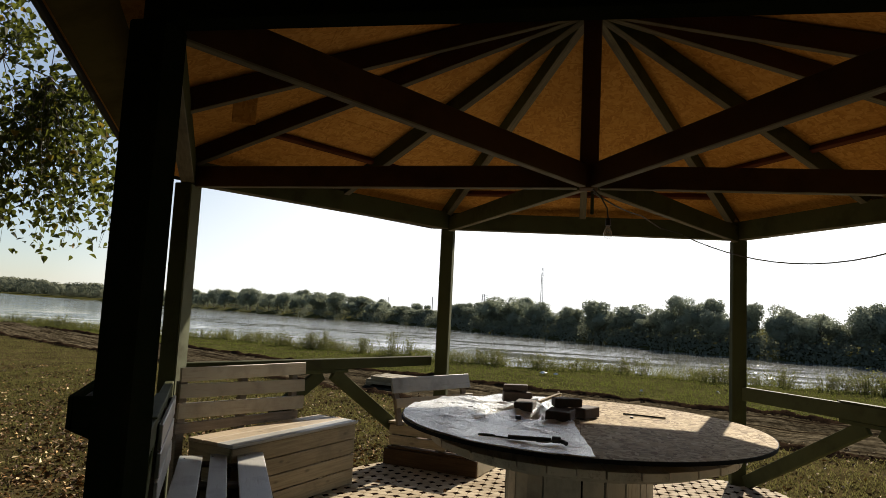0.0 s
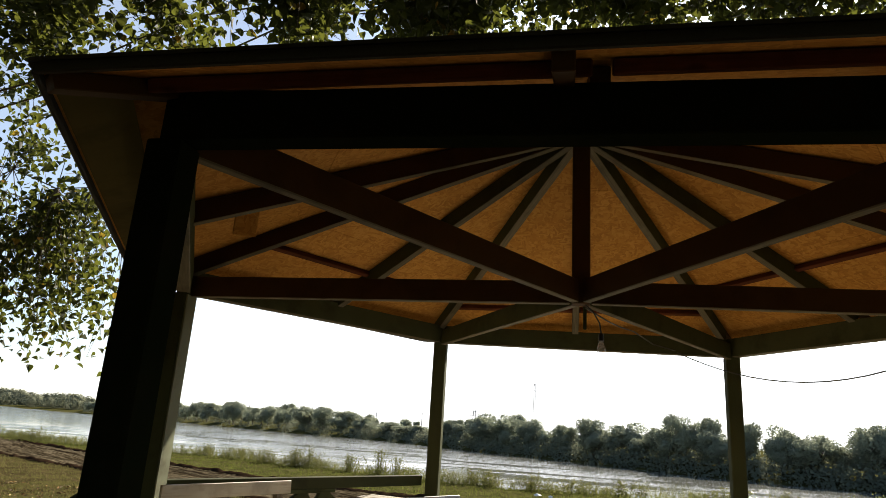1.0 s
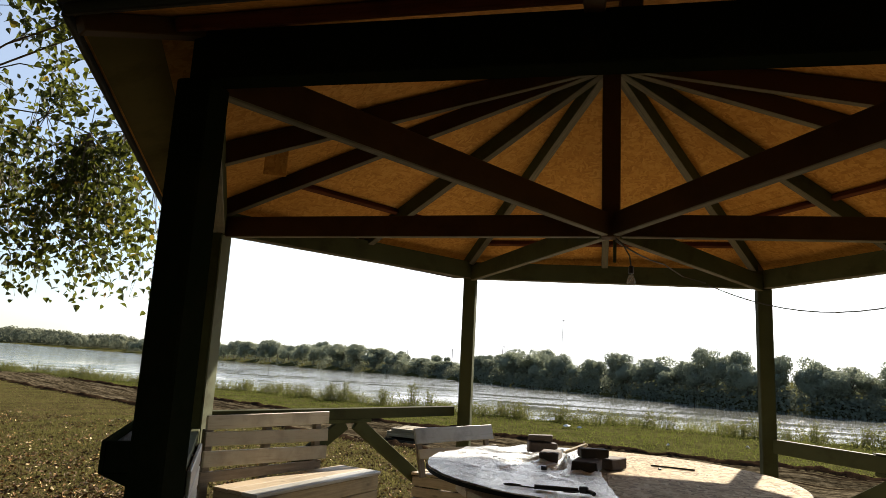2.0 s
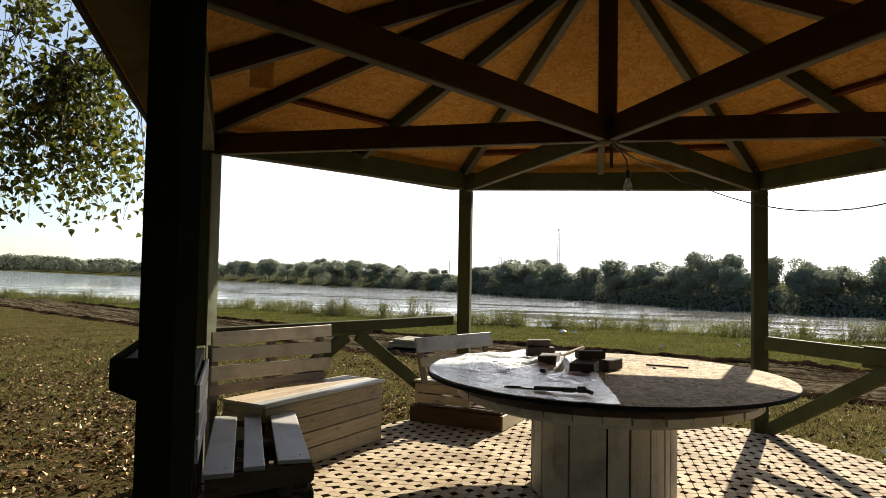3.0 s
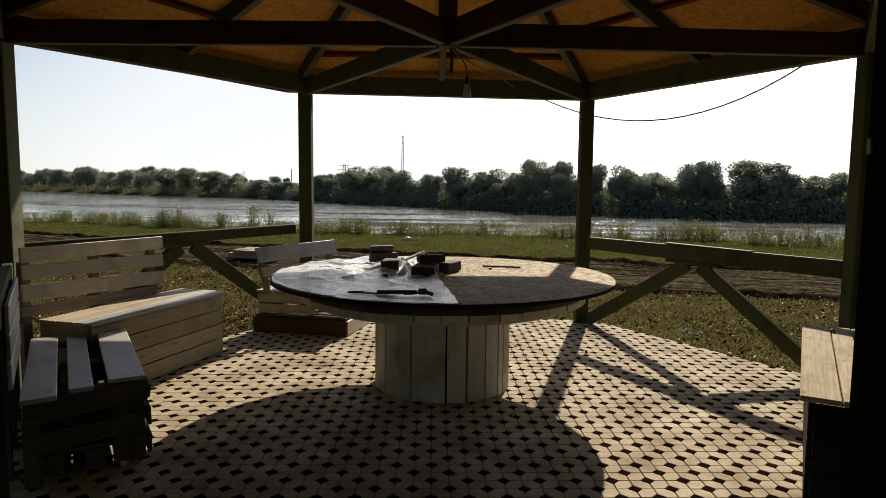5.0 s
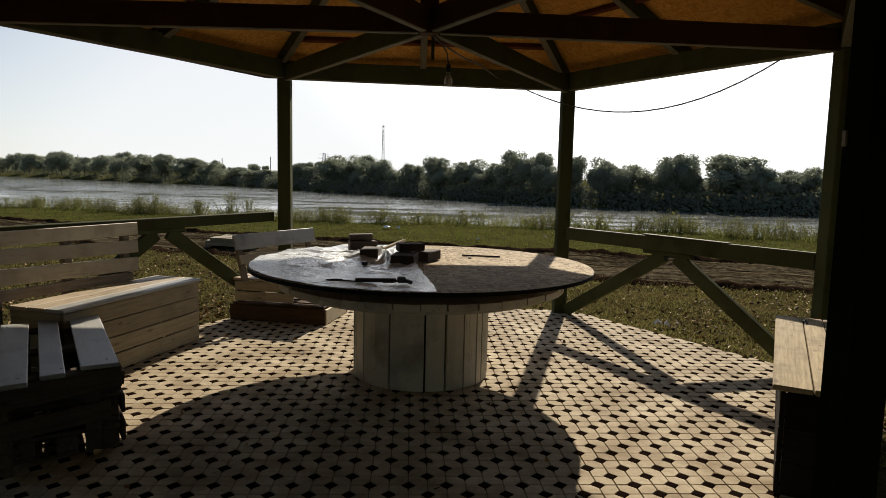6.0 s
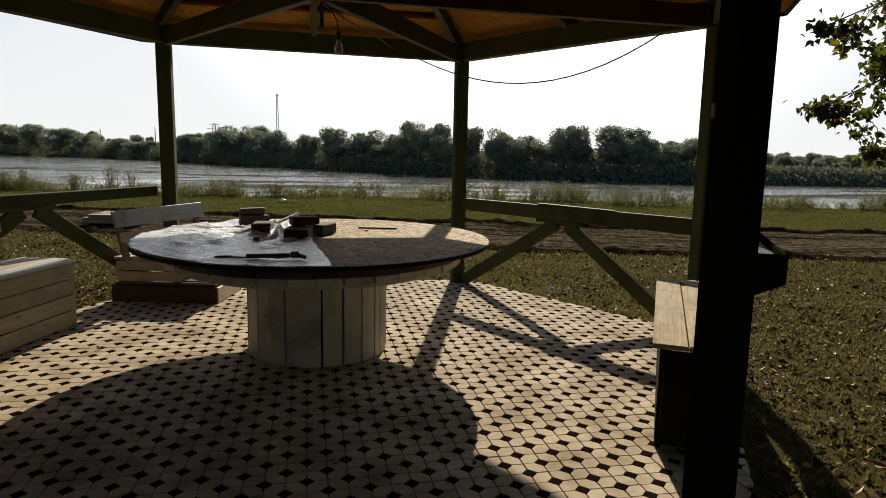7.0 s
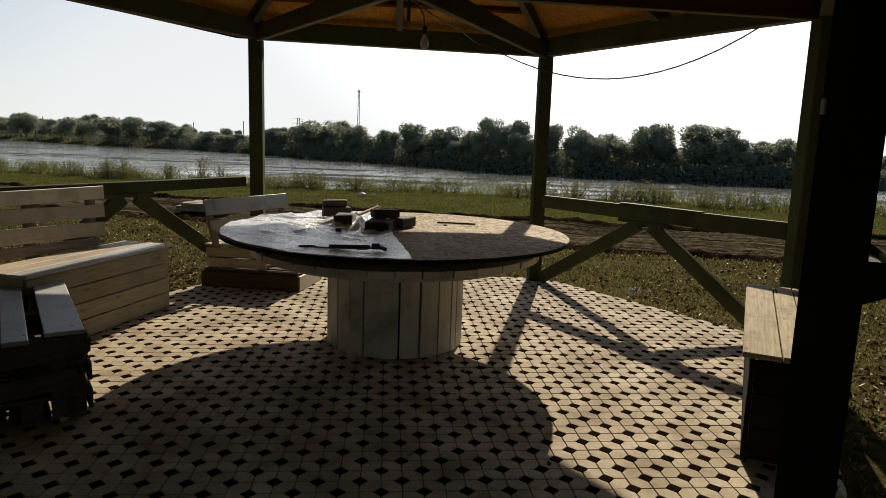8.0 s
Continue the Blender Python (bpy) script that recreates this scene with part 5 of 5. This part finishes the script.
def ground_cover():
    rng = np.random.default_rng(5)
    prng = random.Random(6)

    def scatter(count, x0, x1, y0, y1, keep):
        xs, ys = rng.uniform(x0, x1, count), rng.uniform(y0, y1, count)
        ok = keep(xs, ys)
        xs, ys = xs[ok], ys[ok]
        zs = ground_z(xs, ys)
        return [(float(a), float(b), float(c)) for a, b, c in zip(xs, ys, zs) if clear_of_floor(a, b)]

    def patch(xs, ys, f=0.9, cut=-0.2):
        return hills(f * xs, f * ys, 3.0) + 0.6 * hills(2.7 * f * xs, 2.7 * f * ys, 5.0) > cut

    lawn = scatter(430000, -11, 12, -9, 9, lambda x, y: (np.abs(y - road_line(x)) > 2.0) & (y < near_bank(x)) & (patch(x, y) | (rng.random(len(x)) < 0.5)) & ((x > -2) | (rng.random(len(x)) < np.clip(0.3 + 0.12 * (y + 1), 0.25, 1))))
    lawn += scatter(110000, -26, -5, 2, 17, lambda x, y: (y < road_line(x) - 2.0) & (y < near_bank(x)))
    blades("lawn_grass", lawn, rng.uniform(0.012, 0.045, len(lawn)), rng.uniform(0.004, 0.009, len(lawn)), 0.6, DRY_GRASS, prng,
           "short trodden grass round the gazebo", "grass")
    mead = scatter(260000, -40, 34, 6, 30, lambda x, y: (y - road_line(x) > 1.9) & (y < near_bank(x) + 0.6))
    blades("bank_grass", mead, rng.uniform(0.02, 0.075, len(mead)), rng.uniform(0.004, 0.009, len(mead)), 0.8, GRASS, prng,
           "green grass strip along the river bank", "grass")
    weeds = scatter(260000, -48, 40, 5, 34, lambda x, y: (np.abs(y - near_bank(x) - 0.5) < 1.0 + 0.5 * np.sin(0.8 * x)))
    tall = 0.12 + 0.42 * np.clip(np.array([hills(0.7 * x, 0.7 * y, 1.5) for x, y, _ in weeds]), 0, 1.2) * rng.uniform(0.4, 1.0, len(weeds))
    blades("bank_weeds", weeds, tall + rng.uniform(0, 0.14, len(weeds)), rng.uniform(0.004, 0.01, len(weeds)), 0.55, WEED, prng,
           "tall ragged weeds at the water edge", "weeds")
    # leafy weed bushes: a few grown once, then set out along the bank
    def weed_bush(h, spread, stems):
        bush = thing("weed_bush", pose(0, 0, 0), "ragged leafy weed on the river bank", "weed", "weeds on the bank")
        bm = bmesh.new()
        pl, sz = [], []
        for _ in range(stems):
            a, r = prng.uniform(0, 6.283), abs(prng.gauss(0, spread))
            tip = Vector((r * math.cos(a), r * math.sin(a), h * max(0.2, 1.0 - 0.5 * (r / spread) ** 2 * 0.3 - abs(prng.gauss(0, 0.25)))))
            foot = Vector((0.5 * r * math.cos(a), 0.5 * r * math.sin(a), -0.06))
            bend = foot.lerp(tip, 0.55) + Vector((0, 0, 0.08 * h))
            tube_bm([foot, bend, tip], [0.006, 0.004, 0.002], 3, bm)
            for _ in range(26):
                f = prng.uniform(0.15, 1.05)
                q = bend.lerp(tip, 2 * f - 1) if f > 0.5 else foot.lerp(bend, 2 * f)
                pl.append(q + Vector([prng.gauss(0, 0.04) for _ in range(3)]))
                sz.append(prng.uniform(0.02, 0.055))
        part("stem_work", bm, WEED, bush)["kind"] = "stuff"
        part("foliage", leaf_mesh("foliage", pl, sz, WEED, prng, 0.2, SMALL_LEAF), WEED, bush)
        return bush

    grown = [weed_bush(0.42, 0.45, 30), weed_bush(0.55, 0.5, 34), weed_bush(0.36, 0.6, 36), weed_bush(0.8, 0.4, 30)]
    spots = [(-9.6, 18.8, 3, 0.9), (-8.9, 18.4, 3, 1.05), (-7.4, 18.2, 3, 0.85), (-6.2, 18.0, 3, 1.2), (-5.6, 17.9, 3, 0.9), (9.0, 13.6, 1, 1.1), (10.4, 13.4, 3, 0.85)]
    for x in np.arange(-32, 28, 0.3):
        if prng.random() < 0.9:
            x += prng.uniform(-0.3, 0.3)
            spots.append((float(x), float(near_bank(x)) + prng.gauss(0.35, 0.45), prng.randrange(3), prng.uniform(0.65, 1.35)))
    used = set()
    for x, y, k, s in spots:
        m = pose(x, y, float(ground_z(x, y)), 0, 0, prng.uniform(0, 360))
        ob = grown[k] if k not in used else copy_thing(grown[k], m)
        used.add(k)
        ob.matrix_basis = m @ Matrix.Diagonal((s * prng.uniform(0.9, 1.3), s * prng.uniform(0.9, 1.3), s, 1))
    fallen = scatter(420000, -14, 13, -9, 8, lambda x, y: (y < road_line(x) - 1.2) & (rng.random(len(x)) < np.where(x < -2, 1.0, 0.28) * np.clip(np.where(y > -4.5, 1.0 - 0.095 * (y + 4), 0.45), 0.1, 1) * (0.5 + 0.5 * (hills(1.7 * x, 1.9 * y, 7.0) > -0.1))))
    tagged(new("fallen_leaves", leaf_mesh("fallen_leaves", [(x, y, z + prng.uniform(0.012, 0.04)) for x, y, z in fallen], list(rng.uniform(0.03, 0.072, len(fallen))), DRY_LEAF, prng, 0.0, SMALL_LEAF)),
           "scattered dry fallen leaves on the ground", "leaves", kind="stuff")
    on_floor = [(float(x), float(y), 0.01) for x, y in rng.uniform(-2.6, 2.6, (70, 2)) if floor_inside(x, y, 2.6) and math.hypot(x - TABLE.x, y - TABLE.y) > 0.6]
    tagged(new("floor_leaves", leaf_mesh("floor_leaves", on_floor, [prng.uniform(0.02, 0.045) for _ in on_floor], DRY_LEAF, prng, 0.0)),
           "a few dry leaves on the paving", "leaves", kind="stuff")
    # low banks of dark turned earth along both sides of the track
    for side in (-1, 1):
        verts, faces, cols = [], [], 11
        xs = np.arange(-22, 20, 0.035)
        for x in xs:
            mid = float(road_line(x)) + side * (1.9 + 0.16 * noise.noise(Vector((x * 0.5, side * 5.0, 0))))
            tall = 0.03 + 0.05 * max(0.0, 0.5 + noise.noise(Vector((x * 0.9, side * 3.0, 1.0))))
            for k in range(cols):
                f = 2 * k / (cols - 1) - 1
                y = mid + 0.26 * f
                lump = 0.65 + 0.45 * noise.noise(Vector((x * 6.0, y * 8.0, 2.0))) + 0.3 * noise.noise(Vector((x * 17.0, y * 21.0, 3.0)))
                verts.append((float(x), y, float(ground_z(x, y)) - 0.02 + (tall + 0.02) * (1 - f * f) * max(0.1, lump)))
        for i in range(len(xs) - 1):
            for k in range(cols - 1):
                q = i * cols + k
                faces.append((q, q + cols, q + cols + 1, q + 1))
        tagged(new("earth_ridge", mesh_of("earth_ridge", verts, faces, CLOD, True)), "low ridge of dark turned earth beside the dirt track", "ridge", "ridges beside the track", "stuff")
    # clods thrown up along both sides of the track
    verts, faces = [], []
    for side in (-1, 1):
        for _ in range(6500):
            x = prng.uniform(-24, 20)
            y = float(road_line(x)) + side * prng.gauss(1.9, 0.13)
            s = min(0.07, abs(prng.gauss(0.012, 0.018)) + 0.008)
            z = float(ground_z(x, y))
            b = len(verts)
            for q in ((1, 0, 0), (0, 1, 0), (-1, 0, 0), (0, -1, 0), (0, 0, 1), (0, 0, -1)):
                verts.append((x + s * q[0] * prng.uniform(0.6, 1.4), y + s * q[1] * prng.uniform(0.6, 1.4), z + s * (0.55 * q[2] * prng.uniform(0.5, 1.0) + 0.1)))
            for i in range(4):
                faces += [(b + i, b + (i + 1) % 4, b + 4), (b + (i + 1) % 4, b + i, b + 5)]
    tagged(new("earth_clods", mesh_of("earth_clods", verts, faces, CLOD)), "dark earth clods along the dirt track", "clods", kind="stuff")
    for x, y, s in ((-0.8, 13.9, 0.15), (-0.45, 13.8, 0.08), (1.5, 10.9, 0.05), (2.45, 1.95, 0.06), (2.52, 1.9, 0.04), (3.3, 11.8, 0.06)):
        z = float(ground_z(x, y))
        v = [(s * math.cos(a) * prng.uniform(0.6, 1), 0.6 * s * math.sin(a), 0.01 + prng.uniform(0, 0.05)) for a in np.linspace(0, 5.5, 7)] + [(0, 0, 0.08)]
        ob = new("litter", mesh_of("litter", v, [(i, (i + 1) % 7, 7) for i in range(7)], PAPER))
        ob.matrix_basis = pose(x, y, z + 0.03)
        tagged(ob, "crumpled white litter lying in the grass", "litter", "litter on the bank")


ground_cover()


# ---- paving stones ----
def paving():
    """Square stones with two opposite corners cut for small dark diamond stones at every second crossing."""
    pitch, cut, gap = 0.0912, 0.034, 0.0022
    depth = 0.014

    def prism(ring, top=0.0):
        bm = bmesh.new()
        inner = [(x * 0.965, y * 0.965) for x, y in ring]
        a = [bm.verts.new((x, y, top)) for x, y in inner]
        b = [bm.verts.new((x, y, top - 0.003)) for x, y in ring]
        c = [bm.verts.new((x, y, top - depth)) for x, y in ring]
        bm.faces.new(a)
        n = len(ring)
        for i in range(n):
            j = (i + 1) % n
            bm.faces.new((b[i], b[j], a[j], a[i]))
            bm.faces.new((c[i], c[j], b[j], b[i]))
        return bm

    h = pitch / 2 - gap
    k = h - cut
    ring_a = [(-k, -h), (h, -h), (h, k), (k, h), (-h, h), (-h, -k)]        # cut at lower left and upper right
    ring_b = [(-h, -h), (k, -h), (h, -k), (h, h), (-k, h), (-h, k)]        # cut at lower right and upper left
    d = cut - 0.001
    ring_c = [(d, 0), (0, d), (-d, 0), (0, -d)]
    shapes = []
    for ring, mat in ((ring_a, TILE_LIGHT), (ring_b, TILE_LIGHT), (ring_c, TILE_DARK)):
        me = bpy.data.meshes.new("paving_stone")
        bm = prism(ring)
        bm.to_mesh(me)
        bm.free()
        me.materials.append(mat)
        shapes.append(me)
    def trimmed(x, y):
        """Outermost stones are sawn off along the straight edge of the floor."""
        for side in range(6):
            c, s = math.cos(radians(30 + 60 * side)), math.sin(radians(30 + 60 * side))
            over = x * c + y * s - 2.672 - WIDER.get(side, 0.0)
            if over > 0:
                x, y = x - over * c, y - over * s
        return x, y

    joined = {0: ([], []), 2: ([], [])}
    rng = random.Random(8)
    near = []
    n = int(3.2 / pitch)
    for i in range(-n, n):
        for j in range(-n, n):
            spots = [((i + 0.5) * pitch, (j + 0.5) * pitch, 0 if (i + j) % 2 == 0 else 1)]
            if (i + j) % 2 == 0:
                spots.append((i * pitch, j * pitch, 2))
            for x, y, s in spots:
                if not floor_inside(x, y, 2.685) or y < -2.56 or math.hypot(x, y) > 3.06 or any(math.hypot(x - px, y - py) < 0.11 for px, py in POSTS.values()):
                    continue
                z = rng.uniform(-0.0015, 0.0015)
                if 0.55 < x < 2.0 and -2.1 < y < -0.55 and floor_inside(x, y, 2.6) and len(near) < 290:
                    near.append((s, x, y, z))
                else:
                    vs, fs = joined[2 if s == 2 else 0]
                    base = len(vs)
                    vs += [(*trimmed(v.co.x + x, v.co.y + y), v.co.z + z) for v in shapes[s].vertices]
                    fs += [tuple(base + v for v in p.vertices) for p in shapes[s].polygons]
    for s, (vs, fs) in joined.items():
        ob = new("paving_stones", mesh_of("paving_stones", vs, fs, TILE_DARK if s == 2 else TILE_LIGHT))
        ob.parent = FLOOR
        ob["kind"] = "stuff"
    for s, x, y, z in near:
        ob = new("paving_stone", shapes[s])
        ob.parent = FLOOR
        ob.matrix_basis = pose(x, y, z)


paving()
